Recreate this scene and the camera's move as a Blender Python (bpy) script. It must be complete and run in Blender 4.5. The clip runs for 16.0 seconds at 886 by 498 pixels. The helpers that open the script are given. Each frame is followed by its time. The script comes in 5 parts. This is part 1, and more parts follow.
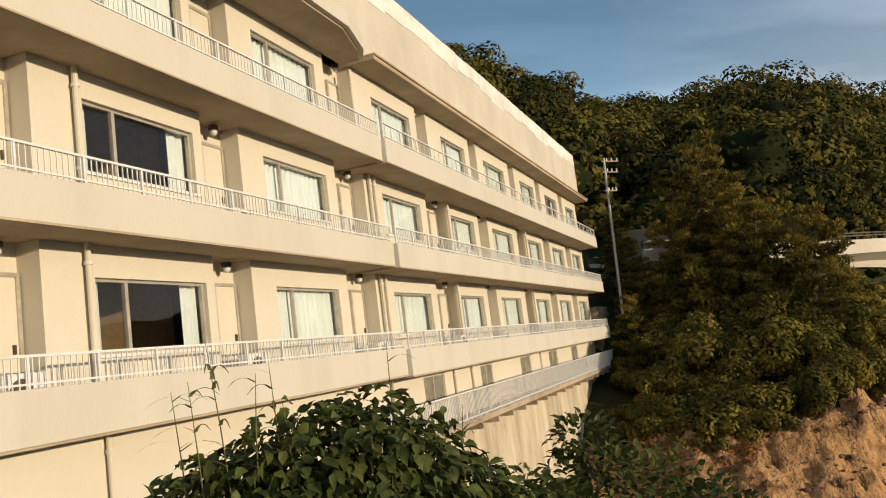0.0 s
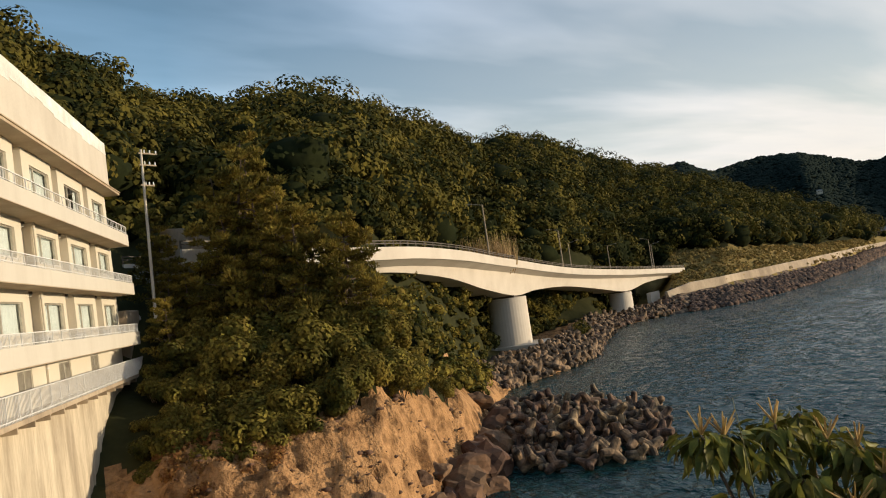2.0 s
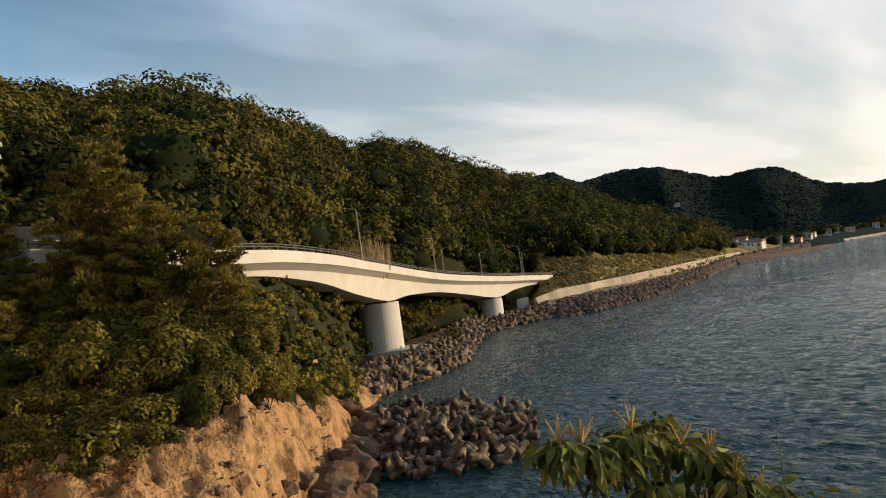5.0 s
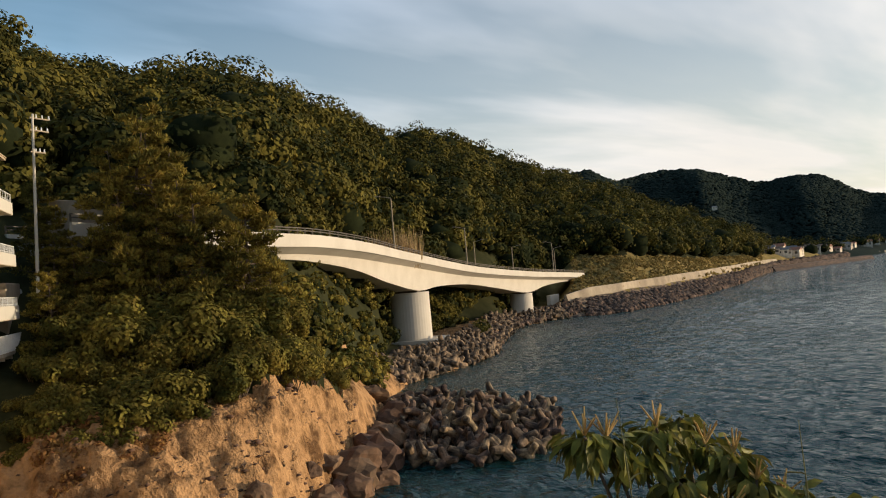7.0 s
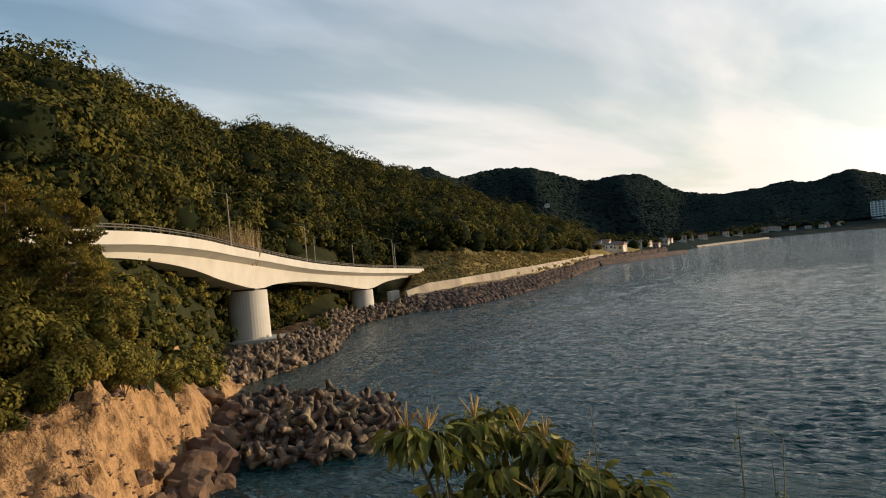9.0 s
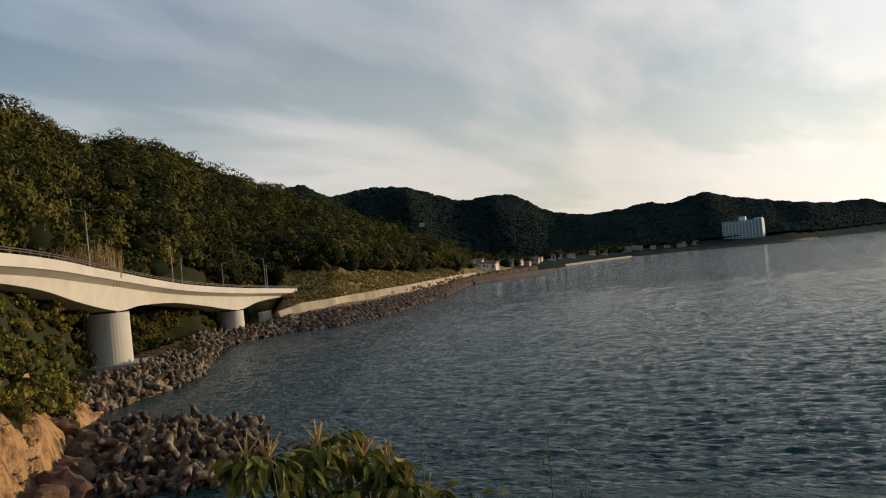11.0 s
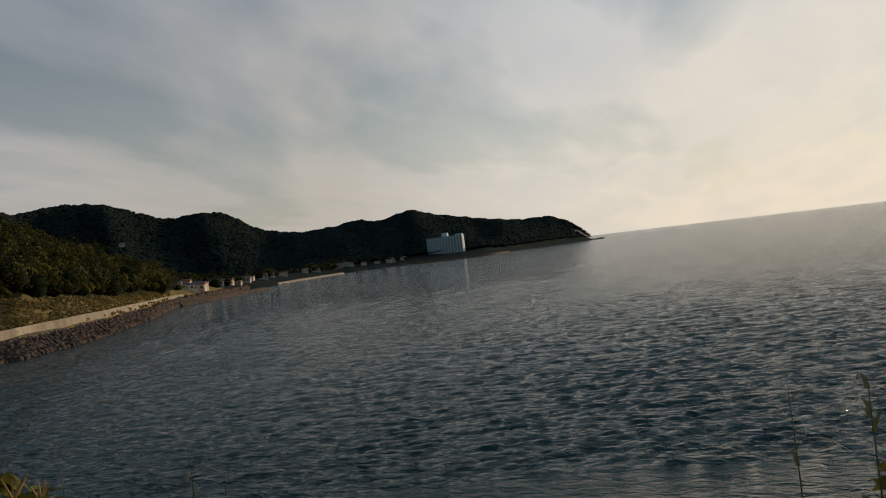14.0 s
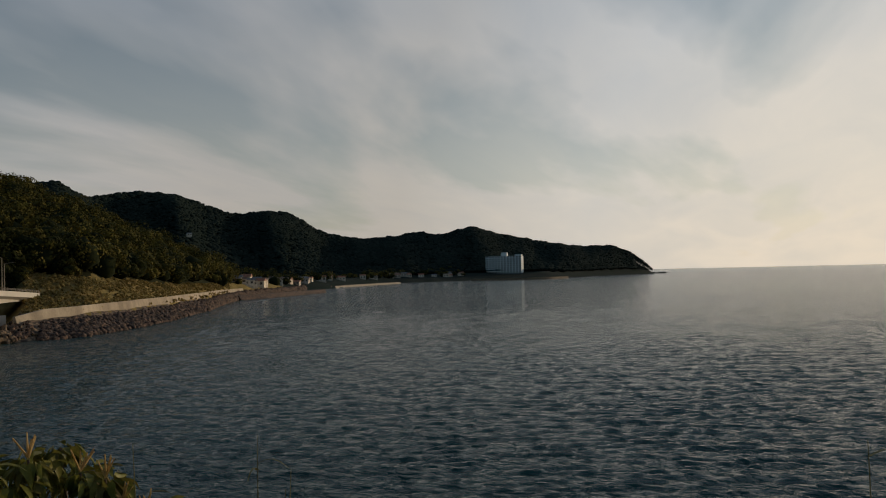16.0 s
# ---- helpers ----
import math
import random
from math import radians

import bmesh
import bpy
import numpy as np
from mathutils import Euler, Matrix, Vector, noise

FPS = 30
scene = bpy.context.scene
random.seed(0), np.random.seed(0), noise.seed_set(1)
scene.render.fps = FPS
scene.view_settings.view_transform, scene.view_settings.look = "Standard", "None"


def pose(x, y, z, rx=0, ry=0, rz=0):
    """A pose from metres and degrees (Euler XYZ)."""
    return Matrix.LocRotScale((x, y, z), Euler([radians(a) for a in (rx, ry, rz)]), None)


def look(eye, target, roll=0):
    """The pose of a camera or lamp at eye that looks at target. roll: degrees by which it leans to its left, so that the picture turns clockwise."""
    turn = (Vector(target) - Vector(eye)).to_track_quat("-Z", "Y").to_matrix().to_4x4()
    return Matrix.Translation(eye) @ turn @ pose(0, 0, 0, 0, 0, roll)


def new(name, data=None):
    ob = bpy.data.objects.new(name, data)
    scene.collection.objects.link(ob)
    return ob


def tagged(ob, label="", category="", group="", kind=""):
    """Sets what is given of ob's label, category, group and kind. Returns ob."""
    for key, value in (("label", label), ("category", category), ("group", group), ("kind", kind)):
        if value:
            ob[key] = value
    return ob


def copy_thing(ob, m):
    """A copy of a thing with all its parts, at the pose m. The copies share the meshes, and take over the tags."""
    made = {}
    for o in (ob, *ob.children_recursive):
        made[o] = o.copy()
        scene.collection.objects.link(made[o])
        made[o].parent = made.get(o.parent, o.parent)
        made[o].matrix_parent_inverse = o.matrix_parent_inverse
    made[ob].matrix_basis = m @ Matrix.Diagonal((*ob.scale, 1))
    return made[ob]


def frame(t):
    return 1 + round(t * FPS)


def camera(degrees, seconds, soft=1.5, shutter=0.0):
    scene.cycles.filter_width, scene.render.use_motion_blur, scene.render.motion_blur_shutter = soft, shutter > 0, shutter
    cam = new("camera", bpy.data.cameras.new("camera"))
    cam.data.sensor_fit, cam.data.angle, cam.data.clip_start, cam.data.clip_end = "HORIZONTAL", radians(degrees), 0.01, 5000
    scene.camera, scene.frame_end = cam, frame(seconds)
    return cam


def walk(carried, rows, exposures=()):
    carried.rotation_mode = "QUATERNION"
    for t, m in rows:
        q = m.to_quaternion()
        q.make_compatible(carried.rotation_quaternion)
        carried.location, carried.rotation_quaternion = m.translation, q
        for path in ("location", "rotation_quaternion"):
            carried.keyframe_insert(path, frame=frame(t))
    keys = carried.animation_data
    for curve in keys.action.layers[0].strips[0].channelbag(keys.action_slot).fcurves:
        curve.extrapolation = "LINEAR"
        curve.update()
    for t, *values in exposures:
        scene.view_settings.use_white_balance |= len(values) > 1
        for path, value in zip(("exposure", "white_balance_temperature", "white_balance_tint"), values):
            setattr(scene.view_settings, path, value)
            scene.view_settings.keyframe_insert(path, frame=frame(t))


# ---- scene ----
cam = camera(57.0, 16.0, soft=1.1)


def aim(x, y, z, yaw, pitch, roll):
    """Camera pose: yaw to the left from +y, pitch up, roll as look() takes it; degrees."""
    a, b = radians(yaw), radians(pitch)
    way = Vector((-math.sin(a) * math.cos(b), math.cos(a) * math.cos(b), math.sin(b)))
    return look((x, y, z), Vector((x, y, z)) + way, roll)


# seconds, eye, yaw, pitch, roll
PATH = [
    (0.0, -0.000, -0.000, 12.000, 1.00, 6.92, -7.33),
    (0.5, 0.320, 0.236, 11.991, -7.07, 6.13, -8.31),
    (1.0, 0.481, 0.634, 12.037, -14.63, 5.68, -8.99),
    (1.5, 1.000, 1.161, 12.041, -21.86, 4.46, -8.90),
    (2.0, 1.503, 1.776, 12.033, -29.38, 2.84, -7.99),
    (2.5, 1.821, 2.063, 11.961, -34.86, 1.91, -8.93),
    (3.0, 1.836, 1.957, 11.957, -39.18, 0.59, -10.22),
    (3.5, 1.841, 2.006, 11.970, -40.15, 0.86, -8.87),
    (4.0, 1.957, 1.994, 11.969, -38.68, 0.77, -9.26),
    (4.5, 2.014, 2.074, 11.982, -38.14, 1.48, -9.04),
    (5.0, 1.915, 2.081, 11.982, -38.16, 2.03, -7.49),
    (7.5, 1.672, 1.861, 11.956, -35.84, 1.63, -4.42),
    (8.0, 1.474, 1.747, 11.956, -37.80, 1.45, -4.81),
    (8.5, 1.640, 1.818, 12.005, -42.04, 0.36, -4.38),
    (9.0, 1.741, 1.673, 11.997, -46.91, 0.49, -5.14),
    (11.5, 1.849, 1.258, 12.050, -59.07, 1.39, -5.52),
    (12.0, 1.868, 1.191, 12.033, -63.55, 1.91, -5.93),
    (12.5, 1.711, 1.052, 12.039, -66.64, 2.07, -5.74),
    (13.0, 1.760, 0.838, 12.048, -71.26, 1.48, -6.86),
    (13.5, 1.737, 0.739, 12.043, -73.84, 0.56, -7.12),
    (14.0, 1.726, 0.702, 12.042, -75.70, 0.14, -6.71),
    (14.5, 1.832, 0.611, 12.052, -77.51, -0.21, -4.53),
    (15.0, 1.840, 0.657, 12.071, -79.76, 0.35, -4.03),
    (15.5, 1.713, 0.713, 12.066, -78.37, 0.38, -2.78),
    (16.0, 1.617, 0.828, 12.055, -71.66, 1.59, -1.28),
]
EXPOSURE = [(0.0, -0.14), (2.0, 0.04), (9.0, 0.02), (11.5, -0.5), (12.5, -0.68), (13.0, -0.82), (14.0, -1.03), (15.0, -1.18), (16.0, -1.12)]
walk(cam, [(row[0], aim(*row[1:])) for row in PATH], EXPOSURE)

# ---------------------------------------------------------------- world and sun
SUN_BEARING, SUN_HEIGHT = 122.0, 6.5      # degrees clockwise from +y, degrees above the horizon


def link(tree, a, out, b, into):
    tree.links.new(a.outputs[out], b.inputs[into])


def node(tree, kind, **inputs):
    n = tree.nodes.new(kind)
    for key, value in inputs.items():
        n.inputs[key.replace("_", " ")].default_value = value
    return n


def ramp(tree, stops):
    n = tree.nodes.new("ShaderNodeValToRGB")
    while len(n.color_ramp.elements) < len(stops):
        n.color_ramp.elements.new(0.5)
    for e, (p, c) in zip(n.color_ramp.elements, stops):
        e.position, e.color = p, (*c, 1) if len(c) == 3 else c
    return n


world = bpy.data.worlds.new("sky")
scene.world = world
world.use_nodes = True
wt = world.node_tree
wt.nodes.clear()
sky = wt.nodes.new("ShaderNodeTexSky")
sky.sky_type, sky.sun_disc = "NISHITA", False
sky.sun_elevation, sky.sun_rotation = radians(SUN_HEIGHT), radians(SUN_BEARING)
sky.air_density, sky.dust_density, sky.ozone_density = 1.0, 0.6, 1.3
coord = wt.nodes.new("ShaderNodeTexCoord")
split = wt.nodes.new("ShaderNodeSeparateXYZ")
link(wt, coord, "Generated", split, 0)
# flat cloud layer: the view direction divided by its height
up = node(wt, "ShaderNodeMath")
up.operation = "MAXIMUM"
up.inputs[1].default_value = 0.0
link(wt, split, "Z", up, 0)
lift = node(wt, "ShaderNodeMath")
lift.operation = "ADD"
lift.inputs[1].default_value = 0.16
link(wt, up, 0, lift, 0)
flat = node(wt, "ShaderNodeVectorMath")
flat.operation = "DIVIDE"
both = wt.nodes.new("ShaderNodeCombineXYZ")
for k in range(3):
    link(wt, lift, 0, both, k)
link(wt, coord, "Generated", flat, 0)
link(wt, both, 0, flat, 1)
turnmap = wt.nodes.new("ShaderNodeMapping")
turnmap.inputs["Rotation"].default_value = (0, 0, radians(25))
turnmap.inputs["Scale"].default_value = (0.55, 1.25, 0.4)
link(wt, flat, 0, turnmap, 0)
cloud = node(wt, "ShaderNodeTexNoise", Scale=0.9, Detail=5.0, Roughness=0.5, Distortion=0.3)
link(wt, turnmap, 0, cloud, "Vector")
cover = ramp(wt, [(0.40, (0, 0, 0)), (0.62, (1, 1, 1))])
link(wt, cloud, 0, cover, 0)
# clouds thicken towards the sun's side of the sky and near the horizon
sunward = node(wt, "ShaderNodeVectorMath")
sunward.operation = "DOT_PRODUCT"
sunward.inputs[1].default_value = (math.sin(radians(105)), math.cos(radians(105)), 0)
link(wt, coord, "Generated", sunward, 0)
side = node(wt, "ShaderNodeMapRange")
side.inputs["From Min"].default_value, side.inputs["From Max"].default_value = -0.05, 1.0
side.inputs["To Min"].default_value, side.inputs["To Max"].default_value = 0.34, 0.98
link(wt, sunward, "Value", side, 0)
thick = node(wt, "ShaderNodeMath")
thick.operation = "MULTIPLY"
link(wt, cover, 0, thick, 0)
link(wt, side, 0, thick, 1)
haze = node(wt, "ShaderNodeMapRange")
haze.inputs["From Min"].default_value, haze.inputs["From Max"].default_value = 0.0, 0.42
haze.inputs["To Min"].default_value, haze.inputs["To Max"].default_value = 0.98, 0.22
link(wt, up, 0, haze, 0)
hazy = node(wt, "ShaderNodeMath")
hazy.operation = "MULTIPLY"
link(wt, haze, 0, hazy, 0)
link(wt, side, 0, hazy, 1)
veil = node(wt, "ShaderNodeMath")
veil.operation = "ADD"
link(wt, hazy, 0, veil, 0)
link(wt, thick, 0, veil, 1)
cloudlight = ramp(wt, [(0.30, (2.4, 4.5, 6.2)), (0.42, (6.3, 7.2, 8.0)), (0.55, (7.0, 7.0, 7.0)), (0.66, (6.9, 6.65, 6.35)), (0.77, (6.7, 6.35, 5.9)), (0.86, (7.3, 6.9, 6.3)), (0.93, (10.0, 9.5, 8.7)), (0.98, (12.2, 11.0, 9.3))])
link(wt, side, 0, cloudlight, 0)
blend = wt.nodes.new("ShaderNodeMix")
blend.data_type, blend.clamp_factor = "RGBA", True
link(wt, veil, 0, blend, "Factor")
clear = wt.nodes.new("ShaderNodeMix")
clear.data_type, clear.blend_type = "RGBA", "MULTIPLY"
clear.inputs[0].default_value = 1.0
clear.inputs[7].default_value = (0.90, 1.08, 1.20, 1)
wt.links.new(sky.outputs[0], clear.inputs[6])
wt.links.new(clear.outputs[2], blend.inputs[6])
tone = ramp(wt, [(0.25, (0.90, 0.93, 0.97)), (0.75, (1.08, 1.06, 1.04))])
wisps = node(wt, "ShaderNodeTexNoise", Scale=2.1, Detail=6.0, Roughness=0.55, Distortion=0.5)
link(wt, turnmap, 0, wisps, "Vector")
link(wt, wisps, 0, tone, 0)
toned = wt.nodes.new("ShaderNodeMix")
toned.data_type, toned.blend_type = "RGBA", "MULTIPLY"
toned.inputs[0].default_value = 1.0
wt.links.new(cloudlight.outputs[0], toned.inputs[6])
wt.links.new(tone.outputs[0], toned.inputs[7])
# cloud is cream low down and blue-grey higher up
climb = ramp(wt, [(0.0, (1.05, 1.0, 0.93)), (0.12, (1.0, 1.0, 0.99)), (0.34, (0.80, 0.88, 1.0))])
link(wt, up, 0, climb, 0)
graded = wt.nodes.new("ShaderNodeMix")
graded.data_type, graded.blend_type = "RGBA", "MULTIPLY"
graded.inputs[0].default_value = 1.0
wt.links.new(toned.outputs[2], graded.inputs[6])
wt.links.new(climb.outputs[0], graded.inputs[7])
wt.links.new(graded.outputs[2], blend.inputs[7])
ground_glow = node(wt, "ShaderNodeBackground", Strength=0.135)
wt.links.new(blend.outputs[2], ground_glow.inputs[0])
wout = wt.nodes.new("ShaderNodeOutputWorld")
link(wt, ground_glow, 0, wout, 0)

sun = new("sun", bpy.data.lights.new("sun", "SUN"))
sun.data.energy, sun.data.angle, sun.data.color = 4.7, radians(0.6), (1.0, 0.81, 0.55)
a, e = radians(SUN_BEARING), radians(SUN_HEIGHT)
sun.matrix_world = look((math.sin(a) * 80, math.cos(a) * 80, 12 + math.tan(e) * 80), (0, 0, 12))


# ---------------------------------------------------------------- materials
def surface(name, light, dark, scale=1.0, rough=0.7, bump=0.2, metal=0.0, fine=18.0, stretch=(1, 1, 1), lo=0.35, hi=0.68, island=0.0, obrand=0.0, spec=0.4, translucent=0.0, depth=0.03, grain=0.35):
    """A two-scale mottled surface: broad stains between two colours, fine grain in the relief."""
    m = bpy.data.materials.new(name)
    m.use_nodes = True
    t = m.node_tree
    t.nodes.clear()
    out = t.nodes.new("ShaderNodeOutputMaterial")
    p = node(t, "ShaderNodeBsdfPrincipled", Roughness=rough, Metallic=metal)
    p.inputs["Specular IOR Level"].default_value = spec
    c = t.nodes.new("ShaderNodeTexCoord")
    mp = t.nodes.new("ShaderNodeMapping")
    mp.inputs["Scale"].default_value = stretch
    link(t, c, "Object", mp, 0)
    broad = node(t, "ShaderNodeTexNoise", Scale=scale, Detail=6.0, Roughness=0.6)
    small = node(t, "ShaderNodeTexNoise", Scale=scale * fine, Detail=3.0, Roughness=0.6)
    link(t, mp, 0, broad, "Vector")
    link(t, mp, 0, small, "Vector")
    col = ramp(t, [(lo, dark), (hi, light)])
    link(t, broad, 0, col, 0)
    shade = t.nodes.new("ShaderNodeMix")
    shade.data_type, shade.blend_type = "RGBA", "OVERLAY"
    shade.inputs[0].default_value = grain
    t.links.new(col.outputs[0], shade.inputs[6])
    t.links.new(small.outputs[0], shade.inputs[7])
    last = shade.outputs[2]
    if island or obrand:
        hsv = t.nodes.new("ShaderNodeHueSaturation")
        if island:
            src = t.nodes.new("ShaderNodeNewGeometry").outputs["Random Per Island"]
        else:
            src = t.nodes.new("ShaderNodeObjectInfo").outputs["Random"]
        k = island or obrand
        mr = t.nodes.new("ShaderNodeMapRange")
        mr.inputs["To Min"].default_value, mr.inputs["To Max"].default_value = 1 - k, 1 + k
        t.links.new(src, mr.inputs[0])
        t.links.new(mr.outputs[0], hsv.inputs["Value"])
        hr = t.nodes.new("ShaderNodeMapRange")
        hr.inputs["To Min"].default_value, hr.inputs["To Max"].default_value = 0.5 - 0.05 * k, 0.5 + 0.03 * k
        t.links.new(src, hr.inputs[0])
        t.links.new(hr.outputs[0], hsv.inputs["Hue"])
        t.links.new(last, hsv.inputs["Color"])
        last = hsv.outputs[0]
    t.links.new(last, p.inputs["Base Color"])
    if bump:
        b = node(t, "ShaderNodeBump", Strength=bump, Distance=depth)
        add = node(t, "ShaderNodeMath")
        add.operation = "ADD"
        link(t, broad, 0, add, 0)
        link(t, small, 0, add, 1)
        link(t, add, 0, b, "Height")
        link(t, b, 0, p, "Normal")
    if translucent:
        tr = t.nodes.new("ShaderNodeBsdfTranslucent")
        t.links.new(last, tr.inputs[0])
        mx = node(t, "ShaderNodeMixShader", Fac=translucent)
        t.links.new(p.outputs[0], mx.inputs[1])
        t.links.new(tr.outputs[0], mx.inputs[2])
        link(t, mx, 0, out, 0)
    else:
        link(t, p, 0, out, 0)
    return m


PAINT = surface("cream wall paint", (0.605, 0.555, 0.462), (0.555, 0.505, 0.415), 0.35, 0.8, 0.02, fine=40, lo=0.25, hi=0.6, grain=0.06)
FASCIA = surface("cream balcony paint with rain streaks", (0.535, 0.495, 0.425), (0.480, 0.436, 0.368), 0.5, 0.8, 0.02, fine=30, stretch=(1.6, 1.6, 0.35), lo=0.22, hi=0.55, grain=0.06)
PARAPET = surface("weathered roof parapet paint", (0.550, 0.500, 0.425), (0.440, 0.390, 0.325), 0.45, 0.8, 0.05, fine=30, stretch=(1, 1, 0.6), lo=0.25, hi=0.6, grain=0.12)
PEEL = surface("peeling white coping", (0.740, 0.760, 0.720), (0.560, 0.530, 0.490), 0.9, 0.85, 0.4, fine=20)
SOFFIT = surface("tan mottled soffit", (0.46, 0.37, 0.26), (0.34, 0.26, 0.17), 0.6, 0.8, 0.05, fine=30, grain=0.15)
WHITE = surface("white painted metal", (0.640, 0.635, 0.620), (0.500, 0.480, 0.450), 3.0, 0.5, 0.05, fine=10, lo=0.2, hi=0.5)
ALU = surface("bronze grey window frame", (0.55, 0.50, 0.42), (0.40, 0.36, 0.30), 4.0, 0.4, 0.0, metal=0.4)
DARK = surface("dark brown metal", (0.10, 0.07, 0.05), (0.05, 0.04, 0.03), 4.0, 0.5, 0.05)
CURTAIN = surface("pale curtain cloth", (0.70, 0.74, 0.72), (0.56, 0.60, 0.60), 2.0, 0.9, 0.1, stretch=(6, 6, 0.3))
# the unlit look of the rooms is put into this dark wall colour
ROOM = surface("room wall with dimness in its colour", (0.16, 0.14, 0.12), (0.10, 0.09, 0.08), 0.5, 0.9, 0.0)
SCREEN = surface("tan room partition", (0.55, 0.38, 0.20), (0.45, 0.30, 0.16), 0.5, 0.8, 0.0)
SHUTTER = surface("grey shutter", (0.50, 0.47, 0.40), (0.36, 0.33, 0.28), 2.0, 0.6, 0.1)
STAINED = surface("stained retaining wall concrete", (0.560, 0.480, 0.360), (0.270, 0.215, 0.150), 0.5, 0.9, 0.25, fine=14, stretch=(1.5, 1.5, 0.22), lo=0.32, hi=0.62)
CONCRETE = surface("pale bridge concrete", (0.530, 0.475, 0.405), (0.450, 0.395, 0.330), 0.22, 0.85, 0.04, fine=40, lo=0.3, hi=0.6, grain=0.1)
WALLCON = surface("old sea wall concrete", (0.440, 0.350, 0.248), (0.240, 0.185, 0.130), 0.2, 0.9, 0.2, fine=20, stretch=(1, 1, 0.4))
ASPHALT = surface("asphalt", (0.065, 0.063, 0.06), (0.045, 0.044, 0.042), 0.5, 0.9, 0.1)
TETRA = surface("sea-worn tetrapod concrete", (0.215, 0.140, 0.085), (0.028, 0.019, 0.014), 1.1, 0.9, 0.3, fine=9, lo=0.44, hi=0.60, obrand=0.5)
ROCK = surface("brown sea rock", (0.160, 0.088, 0.048), (0.036, 0.022, 0.015), 0.45, 0.9, 0.9, fine=8, lo=0.3, hi=0.62, obrand=0.25)
SOIL = surface("bare sandy cliff soil", (0.410, 0.232, 0.108), (0.120, 0.062, 0.028), 0.75, 0.95, 0.8, fine=5, lo=0.34, hi=0.55, depth=0.4, spec=0.1)
FLOORMAT = surface("forest floor", (0.045, 0.045, 0.02), (0.02, 0.022, 0.01), 0.12, 1.0, 0.6, fine=14, spec=0.03)
VERGE = surface("dry grass verge", (0.330, 0.230, 0.090), (0.130, 0.105, 0.038), 0.12, 1.0, 0.6, fine=30, spec=0.03)
# bluish-dark tone puts distance haze and the slopes' shade into the colour
HAZED_WOOD = surface("distant woods with haze in their colour", (0.0220, 0.0310, 0.0255), (0.0115, 0.0190, 0.0170), 0.012, 1.0, 0.3, fine=9, spec=0.03)
BARK = surface("dark bark", (0.14, 0.10, 0.07), (0.07, 0.05, 0.035), 3.0, 0.95, 0.6, stretch=(1, 1, 0.3))
LEAF_HILL = surface("hill tree foliage", (0.132, 0.106, 0.021), (0.018, 0.023, 0.007), 0.10, 0.8, 0.0, lo=0.40, hi=0.62, island=0.12, translucent=0.10, spec=0.05)
LEAF_PINE = surface("pine foliage", (0.270, 0.200, 0.040), (0.052, 0.052, 0.014), 0.3, 0.8, 0.0, lo=0.38, hi=0.62, island=0.35, translucent=0.25, spec=0.05)
LEAF_BUSH = surface("shrub foliage", (0.228, 0.176, 0.034), (0.038, 0.044, 0.011), 0.25, 0.7, 0.0, lo=0.38, hi=0.62, island=0.3, translucent=0.22, spec=0.06)
LEAF_VERGE = surface("dry verge weeds", (0.420, 0.300, 0.105), (0.170, 0.130, 0.042), 0.15, 0.8, 0.0, island=0.3, translucent=0.2, spec=0.08)
# near-black crown core: the shade between leaf masses is put into its colour
SHADE_CORE = surface("inner foliage with shade in its colour", (0.022, 0.026, 0.010), (0.010, 0.013, 0.006), 0.5, 1.0, 0.3, spec=0.03)
LEAF_DRY = surface("withered foliage", (0.34, 0.17, 0.055), (0.15, 0.075, 0.026), 0.6, 0.8, 0.0, island=0.4, translucent=0.2, spec=0.12)
LEAF_NEAR = surface("large green leaf", (0.105, 0.120, 0.030), (0.032, 0.046, 0.012), 6.0, 0.42, 0.05, island=0.35, translucent=0.25, spec=0.12)
LEAF_TREE = surface("tassel tree leaf", (0.20, 0.175, 0.034), (0.070, 0.080, 0.018), 6.0, 0.45, 0.05, island=0.35, translucent=0.3, spec=0.12)
TASSEL = surface("yellow flower tassel", (0.62, 0.42, 0.16), (0.42, 0.27, 0.09), 8.0, 0.8, 0.0, island=0.2, translucent=0.3)
STRAW = surface("dry reed", (0.46, 0.32, 0.15), (0.26, 0.17, 0.08), 3.0, 0.9, 0.0, island=0.3, translucent=0.2)
STALK = surface("green stalk", (0.16, 0.15, 0.05), (0.09, 0.08, 0.03), 6.0, 0.7, 0.0, island=0.3, translucent=0.2)
ROOFS = [surface(n, c, tuple(k * 0.6 for k in c), 1.0, 0.7, 0.2) for n, c in (("red tile roof", (0.34, 0.13, 0.07)), ("grey roof", (0.16, 0.16, 0.17)), ("brown roof", (0.2, 0.13, 0.09)))]
TOWERWALL = surface("white tower plaster", (0.720, 0.730, 0.700), (0.600, 0.610, 0.620), 0.2, 0.9, 0.1)
HOUSEWALL = surface("house plaster", (0.72, 0.62, 0.50), (0.45, 0.36, 0.27), 0.6, 0.9, 0.1, obrand=0.25)


